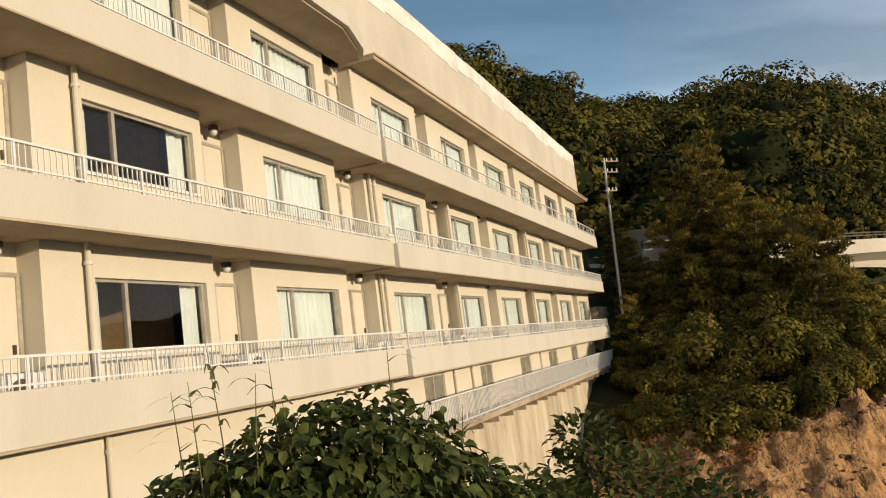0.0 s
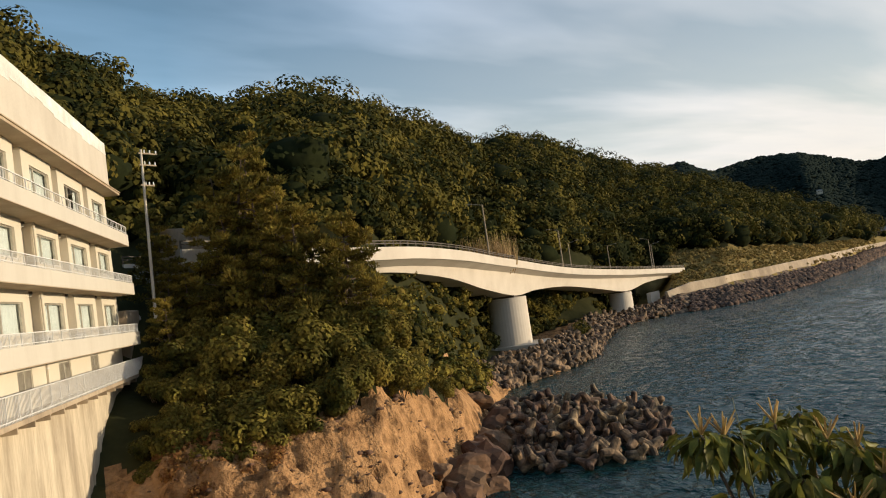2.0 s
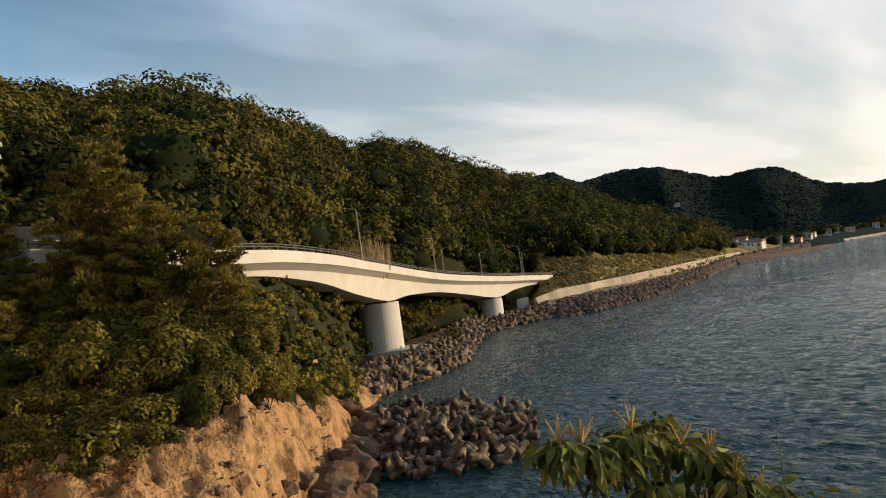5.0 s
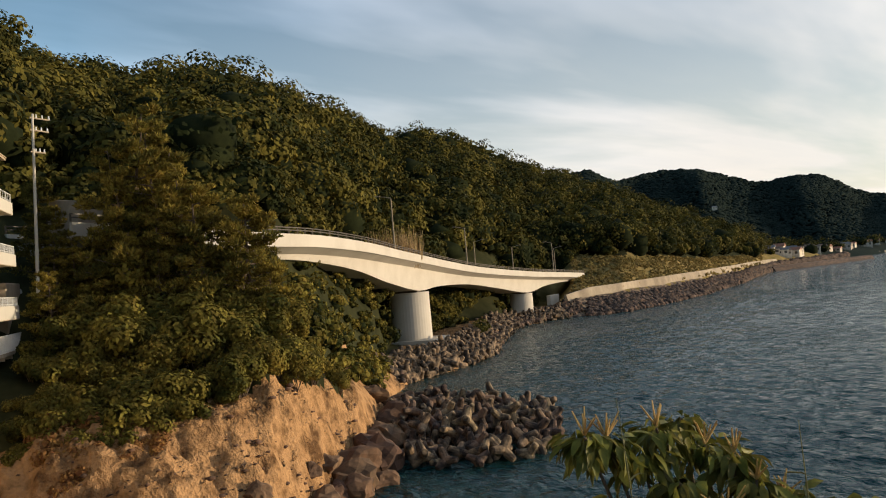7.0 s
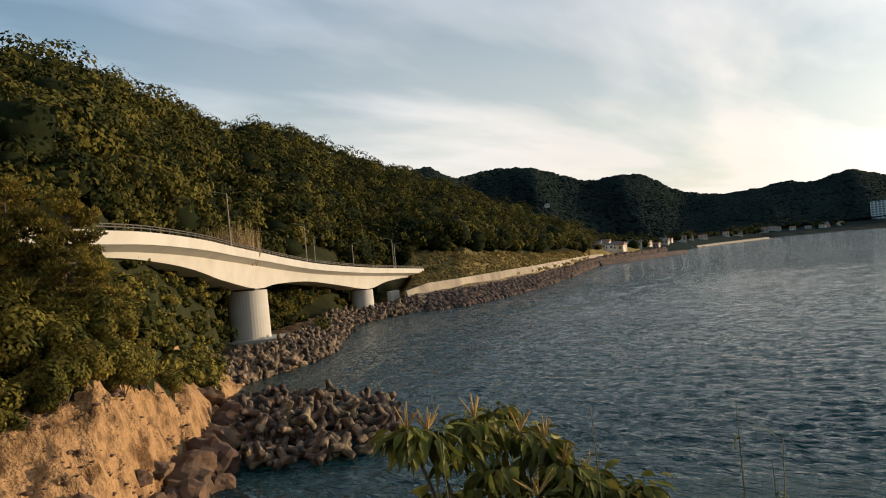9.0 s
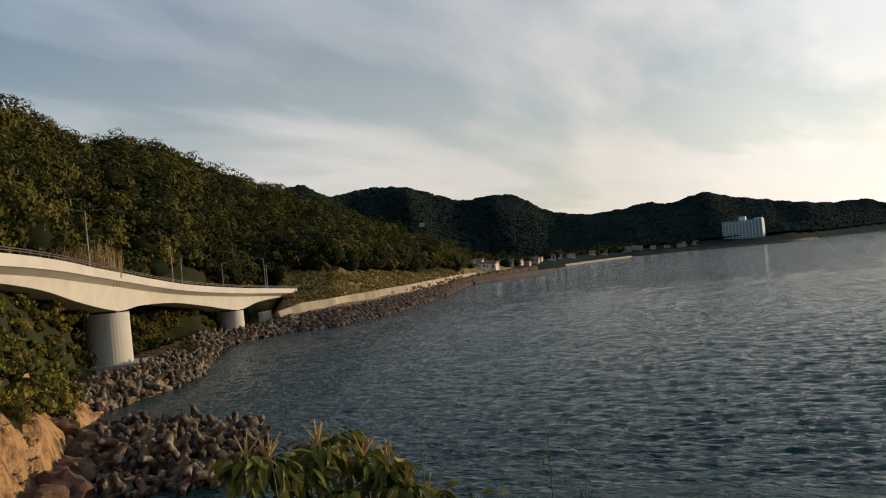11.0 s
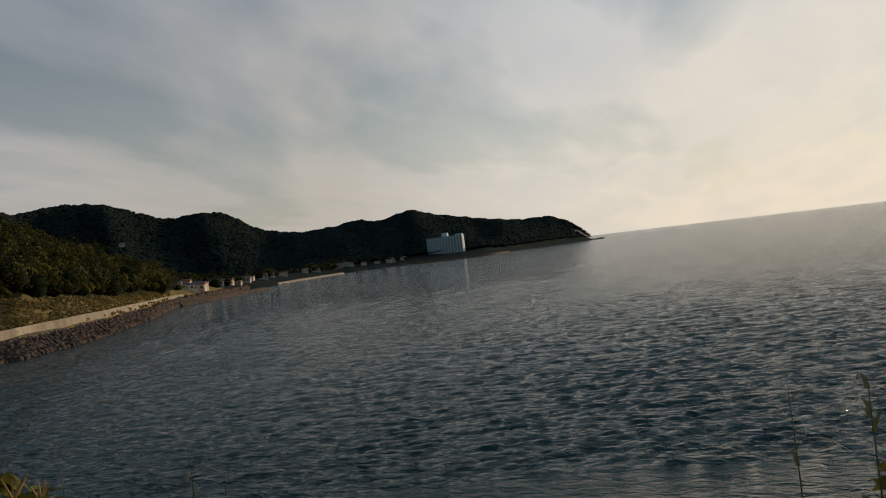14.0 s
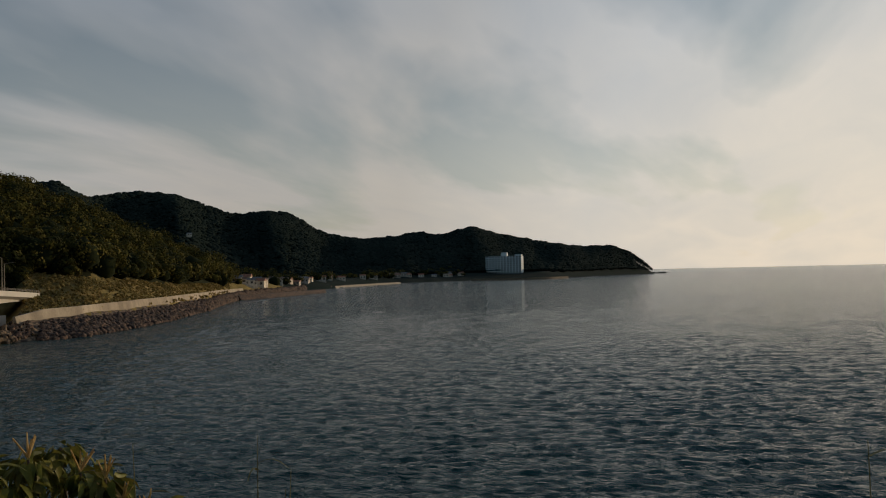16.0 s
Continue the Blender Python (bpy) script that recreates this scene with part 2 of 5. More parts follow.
def glass_material():
    m = bpy.data.materials.new("window glass")
    m.use_nodes = True
    t = m.node_tree
    t.nodes.clear()
    out = t.nodes.new("ShaderNodeOutputMaterial")
    clear = t.nodes.new("ShaderNodeBsdfTransparent")
    clear.inputs[0].default_value = (0.88, 0.92, 0.92, 1)
    gloss = node(t, "ShaderNodeBsdfGlossy", Roughness=0.01)
    fres = node(t, "ShaderNodeFresnel", IOR=1.55)
    mx = t.nodes.new("ShaderNodeMixShader")
    link(t, fres, 0, mx, 0)
    t.links.new(clear.outputs[0], mx.inputs[1])
    t.links.new(gloss.outputs[0], mx.inputs[2])
    link(t, mx, 0, out, 0)
    return m


def water_material():
    m = bpy.data.materials.new("sea water")
    m.use_nodes = True
    t = m.node_tree
    t.nodes.clear()
    out = t.nodes.new("ShaderNodeOutputMaterial")
    p = node(t, "ShaderNodeBsdfPrincipled", Roughness=0.12, IOR=1.333)
    p.inputs["Base Color"].default_value = (0.006, 0.036, 0.037, 1)
    p.inputs["Specular Tint"].default_value = (0.34, 0.76, 0.80, 1)
    c = t.nodes.new("ShaderNodeTexCoord")
    mp = t.nodes.new("ShaderNodeMapping")
    mp.inputs["Rotation"].default_value = (0, 0, radians(-18))
    mp.inputs["Scale"].default_value = (1.0, 0.45, 1.0)
    link(t, c, "Object", mp, 0)
    swell = node(t, "ShaderNodeTexNoise", Scale=0.85, Detail=4.0, Roughness=0.6, Distortion=0.3)
    chop = node(t, "ShaderNodeTexNoise", Scale=2.9, Detail=3.0, Roughness=0.55, Distortion=0.4)
    calm = node(t, "ShaderNodeTexNoise", Scale=0.012, Detail=3.0, Roughness=0.6)
    for n in (swell, chop):
        link(t, mp, 0, n, "Vector")
    link(t, c, "Object", calm, "Vector")
    add = node(t, "ShaderNodeMath")
    add.operation = "MULTIPLY_ADD"
    add.inputs[1].default_value = 0.4
    link(t, chop, 0, add, 0)
    link(t, swell, 0, add, 2)
    force = ramp(t, [(0.3, (0.75, 0.75, 0.75)), (0.65, (1, 1, 1))])
    link(t, calm, 0, force, 0)
    b = node(t, "ShaderNodeBump", Distance=0.9)
    link(t, force, 0, b, "Strength")
    link(t, add, 0, b, "Height")
    link(t, b, 0, p, "Normal")
    link(t, p, 0, out, 0)
    return m


GLASS, WATER = glass_material(), water_material()


# ---------------------------------------------------------------- mesh helpers
def part(name, bm, material, parent=None, label="", smooth=False):
    """Links a bmesh as one mesh object under a thing or a part."""
    me = bpy.data.meshes.new(name)
    bmesh.ops.recalc_face_normals(bm, faces=bm.faces)
    bm.to_mesh(me)
    bm.free()
    if smooth:
        me.shade_smooth()
    me.materials.append(material)
    return obj(name, me, parent, label)


def obj(name, me, parent=None, label=""):
    ob = new(name, me)
    if parent is not None:
        ob.parent = parent
    if label:
        ob["label"] = label
    return ob


def raw(name, verts, faces, material, parent=None, label="", smooth=False):
    """Links arrays of places and of equally long faces as one mesh object."""
    me = bpy.data.meshes.new(name)
    verts, faces = np.asarray(verts, np.float32), np.asarray(faces, np.int32)
    n = faces.shape[1]
    me.vertices.add(len(verts))
    me.vertices.foreach_set("co", verts.ravel())
    me.loops.add(faces.size)
    me.loops.foreach_set("vertex_index", faces.ravel())
    me.polygons.add(len(faces))
    me.polygons.foreach_set("loop_start", np.arange(len(faces), dtype=np.int32) * n)
    me.update(calc_edges=True)
    if smooth:
        me.shade_smooth()
    for mat in material if isinstance(material, list) else [material]:
        me.materials.append(mat)
    return obj(name, me, parent, label)


def box(bm, x0, y0, z0, x1, y1, z1, bevel=0.0):
    m = Matrix.Translation(((x0 + x1) / 2, (y0 + y1) / 2, (z0 + z1) / 2)) @ Matrix.Diagonal((abs(x1 - x0), abs(y1 - y0), abs(z1 - z0), 1))
    made = bmesh.ops.create_cube(bm, size=1, matrix=m)["verts"]
    if bevel:
        edges = list({e for v in made for e in v.link_edges})
        bmesh.ops.bevel(bm, geom=edges, offset=bevel, segments=1, affect="EDGES")


def tube(bm, a, b, r0, r1=None, sides=8):
    """A tapered round bar from a to b."""
    a, b = Vector(a), Vector(b)
    r1 = r0 if r1 is None else r1
    d = b - a
    m = Matrix.Translation((a + b) / 2) @ d.to_track_quat("Z", "Y").to_matrix().to_4x4()
    bmesh.ops.create_cone(bm, cap_ends=True, segments=sides, radius1=r0, radius2=r1, depth=d.length, matrix=m)


def thing(name, m=None, **tags):
    ob = tagged(new(name), **tags)
    ob.empty_display_size = 0.2
    if m is not None:
        ob.matrix_world = m
    return ob


rng = np.random.default_rng(7)


def unit(v):
    return v / np.maximum(np.linalg.norm(v, axis=-1, keepdims=True), 1e-9)


def leaf_quads(places, out, length, width, droop=0.0, gen=rng, fold=0.0, face=None, scatter=0.28):
    """One rhombic leaf at each place, pointing along out with some scatter, or laid across face. Returns places and faces (quads)."""
    n = len(places)
    way = unit(out + gen.normal(0, 0.45, (n, 3)) + np.array([0, 0, -droop]))
    if face is not None:
        nf = unit(face + gen.normal(0, scatter, (n, 3)))
        way = unit(np.cross(nf, gen.normal(0, 1, (n, 3))))
        side = np.cross(nf, way)
    else:
        side = unit(np.cross(way, gen.normal(0, 1, (n, 3))))
    ln = (length * gen.uniform(0.7, 1.3, n))[:, None]
    wd = (width * gen.uniform(0.7, 1.3, n))[:, None]
    nrm = np.cross(way, side)
    base, tip = places - way * ln * 0.5, places + way * ln * 0.5
    mid = places - way * ln * 0.05 + nrm * fold * wd
    v = np.stack([base, mid + side * wd * 0.5, tip, mid - side * wd * 0.5], 1).reshape(-1, 3)
    return v, np.arange(4 * n).reshape(n, 4)


# ---------------------------------------------------------------- ground
def lerp(x, xs, ys):
    return np.interp(x, xs, ys)


# bearing; water's edge; bank top and its height; road shelf and its height; ridge and its height
LAND = np.array([
    (-95, 16, 24, 6, 40, 10, 90, 24), (-20, 16, 30, 5, 60, 14, 110, 48), (2, 26, 46, 4.5, 68, 16, 118, 49), (7, 30, 46, 4.5, 70, 16.5, 135, 49),
    (9, 33, 45, 4.2, 72, 17, 200, 61), (14.5, 36, 44, 4.2, 72, 17, 230, 61.5), (17, 37, 44, 4.5, 72, 17, 215, 58.5), (20, 39, 45, 5.2, 72, 17, 210, 58),
    (24, 41, 47, 6.4, 74, 16, 225, 57.5), (27, 47, 52, 5.8, 82, 9.5, 245, 58), (29.5, 53, 58, 4.4, 95, 3.4, 262, 58), (30.7, 60, 66, 2.2, 100, 1.7, 273, 57.5), (32.1, 86, 93, 1.0, 150, 1.8, 285, 57.5), (33, 94, 101, 0.9, 155, 1.6, 295, 58.5),
    (36, 102, 110, 0.9, 160, 1.8, 325, 60.5), (38.2, 113, 121, 1.0, 170, 2.2, 340, 58), (39.2, 124, 138, 1.0, 176, 2.6, 347, 56), (40.2, 158, 166, 1.1, 200, 1.9, 355, 53.5), (41.5, 170, 178, 1.1, 212, 1.9, 370, 52), (43.4, 180, 188, 1.5, 224, 3.0, 395, 49), (44.6, 184, 193, 3.2, 224, 8.0, 404, 48),
    (48, 191, 209, 3.4, 228, 8.6, 430, 38), (51, 215, 236, 3.4, 258, 8.0, 445, 30), (53.3, 245, 270, 3.2, 292, 7, 455, 22), (55.5, 302, 333, 3.0, 356, 7, 470, 15),
    (57.5, 430, 438, 2.6, 460, 7, 520, 10), (60, 520, 528, 2.4, 548, 5, 600, 9), (63, 640, 650, 2.2, 700, 5, 760, 8), (68, 930, 940, 2.2, 990, 5, 1040, 9), (73.3, 1020, 1030, 2.4, 1080, 5, 1120, 10),
    (79, 1050, 1060, 2.4, 1110, 5, 1150, 10), (81, 1190, 1200, 2, 1240, 5, 1260, 8), (84, 1400, 1410, 2, 1430, 6, 1450, 10), (86.6, 1570, 1575, 1, 1580, 2, 1590, 3)])
# far hills behind: bearing, ridge distance, height of the crest as a slope seen from the path
FAR = np.array([
    (38, 1100, 4.0), (44, 1150, 5.2), (45, 1150, 6.2), (46.3, 1150, 6.5), (48, 1180, 5.35), (49.3, 1250, 5.6), (51.2, 1300, 5.85), (53.5, 1300, 5.65), (57.4, 1350, 4.3), (59, 1400, 4.5), (60.8, 1400, 4.5),
    (63.3, 1420, 3.0), (65.8, 1420, 2.5), (68.5, 1440, 2.65), (70, 1440, 3.0), (71.4, 1450, 2.65), (73.7, 1480, 3.25), (75.4, 1480, 2.7), (78.3, 1500, 2.1),
    (80.9, 1500, 1.65), (83.4, 1530, 1.65), (84.9, 1560, 1.0), (85.8, 1575, 0.2), (86.4, 1580, -0.35)])
# the crest line runs in rounded humps: resample it finely and soften it
_b = np.arange(38, 86.5, 0.2)
_k = np.array([1, 3, 5, 6, 5, 3, 1]) / 24
FAR = np.stack([_b] + [np.convolve(np.pad(np.interp(_b, FAR[:, 0], FAR[:, k]), 3, mode="edge"), _k, mode="valid") + (0.03 * np.sin(_b * 5.3) if k == 2 else 0) for k in (1, 2)], 1)


def height(b, r):
    """Height of the ground at a bearing (degrees clockwise from +y) and a distance."""
    b, r = np.broadcast_arrays(np.asarray(b, float), np.asarray(r, float))
    col = [lerp(b, LAND[:, 0], LAND[:, k]) for k in range(1, 8)]
    r0, r1, z1, r2, z2, r3, z3 = col
    z = np.where(r < r0, -2.5, np.where(r < r1, z1 * (r - r0) / (r1 - r0), np.where(r < r2, z1 + (z2 - z1) * ((r - r1) / (r2 - r1)), z2 + (z3 - z2) * np.clip((r - r2) / (r3 - r2), 0, 1) ** 0.85)))
    z = np.where(r > r3, z3 - (r - r3) * 0.12, z)
    fr = lerp(b, FAR[:, 0], FAR[:, 1])
    fz = 12 + fr * np.tan(np.radians(lerp(b, FAR[:, 0], FAR[:, 2]))) - 6
    shelf = np.maximum(r3, fr * 0.74)
    up = np.clip((r - shelf) / np.maximum(fr - shelf, 1), 0, 1)
    spurs = (np.sin(b * 0.9 + r * 0.003) + 0.5 * np.sin(b * 2.1 + 1 + r * 0.006)) * 4 * up * (1 - up)
    far = np.where(r < fr, fz * (up**0.8 + 0.07 * spurs), fz - (r - fr) * 0.4)
    z = np.where((b > 40) & (r > r3), np.maximum(np.where(r > shelf, far, 0), np.minimum(z, z3)), z)
    # the knoll on which the path runs, and the foot of the building's wall
    knoll = 10.35 - 0.9 * np.maximum(r - 4.5, 0) - 0.03 * r
    z = np.maximum(z, knoll)
    wallfoot = np.where((b < 13) & (b > -95) & (r < r1), 3.0 + 0.04 * r, -9)
    z = np.maximum(z, np.where(b > 5, wallfoot - (b - 5) * 0.5, wallfoot))
    return np.where(b > 87, np.maximum(knoll, -2.5), np.where(b < -95, np.maximum(knoll, 2.0), z))


def rough_ground(x, y, z, r):
    k = np.empty(len(x))
    for i in range(len(x)):
        p = Vector((x[i], y[i], z[i] * 1.3))
        k[i] = noise.fractal(p * 0.13, 1.0, 2.0, 4) * 1.1 + noise.noise(p * 0.035) * 1.5
    amp = np.clip((z + 0.6) / 3.0, 0, 1) * np.clip((r - 6) / 25, 0.03, 1) * np.clip(r / 60, 0.5, 3.5)
    b = np.degrees(np.arctan2(x, y))
    low = np.where(b > 29, np.clip((z - 9.5) / 12, 0.06, 1), 1.0)
    return k * amp * low


def gullies(b, r, z, edge0, edge1):
    """Rain gullies and ledges cut into the bare cliff."""
    out = np.zeros(len(b))
    live = np.nonzero((b > 6) & (b < 33) & (r > edge0 - 2) & (r < edge1 + 4) & (z > -1))[0]
    for i in live:
        s = math.radians(b[i]) * r[i]
        p = Vector((s * 0.42, r[i] * 0.30, z[i] * 0.25))
        q = Vector((s * 0.9, r[i] * 2.1, z[i] * 1.4))
        cut = abs(noise.noise(p * 0.45)) * 1.0 + abs(noise.noise(p * 1.1)) * 0.35
        lump = noise.noise(q * 0.22) * 1.3 + abs(noise.noise(q * 0.6)) * 0.9
        out[i] = -0.1 - cut * 0.5 + lump + noise.fractal(q * 0.9, 0.7, 2.0, 5) * 0.55
    fade = np.clip((r - edge0 + 2) / 3, 0, 1) * np.clip((edge1 + 4 - r) / 4, 0, 1)
    return out * fade


def build_ground():
    bear = np.concatenate([np.arange(-180, -30, 5.0), np.arange(-30, 8, 1.0), np.arange(8, 34, 0.28), np.arange(34, 87.6, 0.3), np.arange(90, 180, 5.0)])
    rad = np.concatenate([[0.02], np.arange(0.5, 14, 1.5), np.arange(14, 30, 3.0), np.arange(30, 62, 0.32), np.geomspace(64, 480, 75), np.geomspace(500, 1900, 46)])
    nb, nr = len(bear), len(rad)
    B, R = np.meshgrid(bear, rad, indexing="ij")
    zz = height(B, R)
    x, y = (R * np.sin(np.radians(B))).ravel(), (R * np.cos(np.radians(B))).ravel()
    zf = zz.ravel()
    zf = zf + rough_ground(x, y, zf, R.ravel())
    bf = B.ravel()
    zf = zf + gullies(bf, R.ravel(), zf, lerp(bf, LAND[:, 0], LAND[:, 1]), lerp(bf, LAND[:, 0], LAND[:, 2]))
    i, j = np.meshgrid(np.arange(nb), np.arange(nr - 1), indexing="ij")
    i2 = (i + 1) % nb
    f = np.stack([i * nr + j, i2 * nr + j, i2 * nr + j + 1, i * nr + j + 1], -1).reshape(-1, 4)[:, ::-1]
    ob = raw("ground", np.stack([x, y, zf], 1), f, [FLOORMAT, SOIL, VERGE, HAZED_WOOD, TETRA], smooth=True)
    br, rr = B[:, :-1].ravel(), R[:, :-1].ravel()
    col = [lerp(br, LAND[:, 0], LAND[:, k]) for k in range(1, 8)]
    slot = np.zeros(len(f), np.int32)
    slot[(rr > 14) & (rr < col[1] + np.where(br > 28.6, 30, 1.5)) & (br > 6) & (br < 33)] = 1
    slot[(rr < col[3] - 4) & (br >= 33) & (br < 44) & (rr > 60)] = 1
    slot[(br > 42) & (rr < col[3] + 20) & (rr > 60)] = 2
    slot[(br > 42) & (br < 58) & (rr < col[1] + 2) & (rr > 60)] = 4
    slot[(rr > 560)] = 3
    ob.data.polygons.foreach_set("material_index", slot)
    tagged(ob, "wooded hills, bare soil cliff and grassy shore", "ground", kind="structure")
    return ob


build_ground()


def on_ground(bearing, dist):
    return Vector((dist * math.sin(radians(bearing)), dist * math.cos(radians(bearing)), float(height(bearing, dist))))


def build_sea():
    """One sheet to the horizon; wind waves are shaped in the bay and fade into relief farther out."""
    bear = np.concatenate([np.arange(-180, 24, 6.0), np.arange(24, 112, 0.23), np.arange(114, 180, 6.0)])
    rad = np.concatenate([[0.1, 20.0, 38.0], np.geomspace(44, 250, 410), np.geomspace(251, 700, 120), np.geomspace(715, 4900, 40)])
    nb, nr = len(bear), len(rad)
    B, R = np.meshgrid(np.radians(bear), rad, indexing="ij")
    x, y = R * np.sin(B), R * np.cos(B)
    gen = np.random.default_rng(3)
    z = np.zeros_like(x)
    for n in range(60):
        length = gen.uniform(0.5, 1.6) if n < 42 else gen.uniform(1.7, 4.5)
        a = radians(72) + gen.normal(0, 0.32)
        k = math.tau / length
        wob = 0.7 * np.sin(x * gen.uniform(0.02, 0.09) + gen.uniform(0, 6)) + 0.7 * np.sin(y * gen.uniform(0.02, 0.09) + gen.uniform(0, 6))
        reach = 150 * length
        z += (0.0092 if n < 42 else 0.0045) * length**0.8 * np.clip((reach - R) / (0.45 * reach), 0, 1) * np.sin(k * (x * math.sin(a) + y * math.cos(a)) + gen.uniform(0, 6.28) + wob)
    gust = 0.75 + 0.35 * np.sin(x * 0.021 + 1.3 * np.sin(y * 0.013)) * np.sin(y * 0.027 + 2)
    z *= gust * np.clip((R - 38) / 10, 0, 1)
    i, j = np.meshgrid(np.arange(nb), np.arange(nr - 1), indexing="ij")
    i2 = (i + 1) % nb
    f = np.stack([i * nr + j, i * nr + j + 1, i2 * nr + j + 1, i2 * nr + j], -1).reshape(-1, 4)
    ob = raw("water", np.stack([x, y, z], -1).reshape(-1, 3), f, WATER, smooth=True)
    tagged(ob, "dark teal rippled sea reaching the horizon", "sea", kind="structure")


build_sea()

# ---------------------------------------------------------------- the hotel building
TURN = pose(0, 0, 0, 0, 0, 71.24)          # local x runs along the facade, local y into the building
hotel = thing("hotel_building", TURN, label="long cream-painted concrete seaside hotel with stacked balconies", category="building")
FIRST, LAST = 2.0, 57.0
LEVELS = [11.40, 14.52, 17.62]             # undersides of the balcony fascias
TOPS = [12.17, 15.22, 18.35]
EAVE = 20.95
Y_FASCIA, Y_FRONT, Y_BACK = 9.2, 10.25, 10.74
STEP = 21.45                               # where the facade's two stretches meet
FRONTS = [(3.8, 8.35, 4.9, 8.0), (9.81, 14.28, 10.95, 14.0), (15.68, 20.34, 16.67, 19.8), (22.2, 27.3, 23.5, 26.7), (29.45, 33.37, 29.88, 32.77),
          (34.75, 39.7, 35.4, 38.8), (41.2, 45.3, 41.8, 44.8), (46.9, 51.4, 47.5, 50.7), (52.9, 57.0, 53.4, 56.2)]
ROOM_TOP = [LEVELS[1], LEVELS[2], EAVE]
W_TOP = [13.95, 17.13, 20.33]
W_HEIGHT = 1.32


def ring(bm, s0, s1, z0, z1, t, y0, y1, sides=4):
    """A rectangular frame of bar width t, in one piece; with three sides it is open at the foot."""
    foot = z0 + t if sides == 4 else z0
    outer, inner = [(s0, z0), (s0, z1), (s1, z1), (s1, z0)], [(s0 + t, foot), (s0 + t, z1 - t), (s1 - t, z1 - t), (s1 - t, foot)]
    a = [[bm.verts.new((s, y, z)) for s, z in loop] for y in (y0, y1) for loop in (outer, inner)]
    for k in range(sides if sides == 4 else 3):
        j = (k + 1) % 4
        for f in ((a[0][k], a[0][j], a[1][j], a[1][k]), (a[2][k], a[2][j], a[3][j], a[3][k]), (a[0][k], a[0][j], a[2][j], a[2][k]), (a[1][k], a[1][j], a[3][j], a[3][k])):
            bm.faces.new(f)
    if sides == 3:
        for k in (0, 3):
            bm.faces.new((a[0][k], a[1][k], a[3][k], a[2][k]))


def holed_wall(bm, s0, s1, z0, z1, y0, y1, hole):
    """A wall stretch with one opening right through it, in one piece."""
    a, b, c, d = hole
    loops = [[bm.verts.new((s, y, z)) for s, z in loop] for y in (y0, y1) for loop in ([(s0, z0), (s0, z1), (s1, z1), (s1, z0)], [(a, c), (a, d), (b, d), (b, c)])]
    fo, fi, bo, bi = loops
    for k in range(4):
        j = (k + 1) % 4
        for f in ((fo[k], fo[j], fi[j], fi[k]), (bo[k], bo[j], bi[j], bi[k]), (fo[k], fo[j], bo[j], bo[k]), (fi[k], fi[j], bi[j], bi[k])):
            bm.faces.new(f)


def curtain_mesh(bm, s0, s1, z0, z1, y):
    n = max(6, int((s1 - s0) / 0.05))
    lo, hi = [], []
    for k in range(n + 1):
        s = s0 + (s1 - s0) * k / n
        yy = y + 0.035 * math.sin(k * 1.3) + 0.012 * math.sin(k * 3.1)
        lo.append(bm.verts.new((s, yy, z0)))
        hi.append(bm.verts.new((s, yy, z1)))
    for k in range(n):
        bm.faces.new((lo[k], lo[k + 1], hi[k + 1], hi[k]))


def window(parent, s0, s1, z0, z1, opened):
    """Sliding window in its reveal: frame with a mullion, panes, curtains."""
    w = obj("window", None, parent, "wide sliding window with half-drawn pale curtains" if opened else "wide sliding window with drawn pale curtains")
    y = Y_FRONT + 0.09
    bm = bmesh.new()
    t = 0.055
    ring(bm, s0, s1, z0, z1, t, y, y + 0.08)
    part("frame", bm, ALU, w)
    mid = s0 + (s1 - s0) * 0.27
    bm = bmesh.new()
    box(bm, mid - 0.04, y - 0.01, z0 + t, mid + 0.04, y + 0.07, z1 - t)
    part("mullion", bm, ALU, w)
    bm = bmesh.new()
    box(bm, s0 - 0.06, Y_FRONT - 0.05, z0 - 0.06, s1 + 0.06, Y_FRONT + 0.09, z0 - 0.004)
    part("sill", bm, WHITE, w)
    for p, q in ((s0 + t, mid - 0.04), (mid + 0.04, s1 - t)):
        pane = raw("pane", [(p, y + 0.03, z0 + t), (q, y + 0.03, z0 + t), (q, y + 0.03, z1 - t), (p, y + 0.03, z1 - t)], [[0, 1, 2, 3]], GLASS, w)
        pane.visible_shadow = False
    for p, q in ((s0 + 0.05, s0 + 0.38), (s1 - 0.5, s1 - 0.05)) if opened else ((s0 - 0.3, s1 + 0.3),):
        bm = bmesh.new()
        curtain_mesh(bm, p, q, z0, z1, y + 0.2)
        part("curtain", bm, CURTAIN, w, smooth=True)


def door(parent, s0, s1, z0, z1):
    d = obj("door", None, parent, "narrow cream balcony door in a timber frame")
    bm = bmesh.new()
    box(bm, s0, Y_BACK - 0.05, z0, s1, Y_BACK - 0.012, z1)
    part("leaf", bm, PAINT, d)
    bm = bmesh.new()
    ring(bm, s0 - 0.07, s1 + 0.07, z0, z1 + 0.07, 0.07, Y_BACK - 0.08, Y_BACK - 0.01, 3)
    part("frame", bm, ALU, d)
    bm = bmesh.new()
    box(bm, s1 - 0.12, Y_BACK - 0.1, z0 + 0.95, s1 - 0.08, Y_BACK - 0.05, z0 + 1.1)
    part("handle", bm, DARK, d)


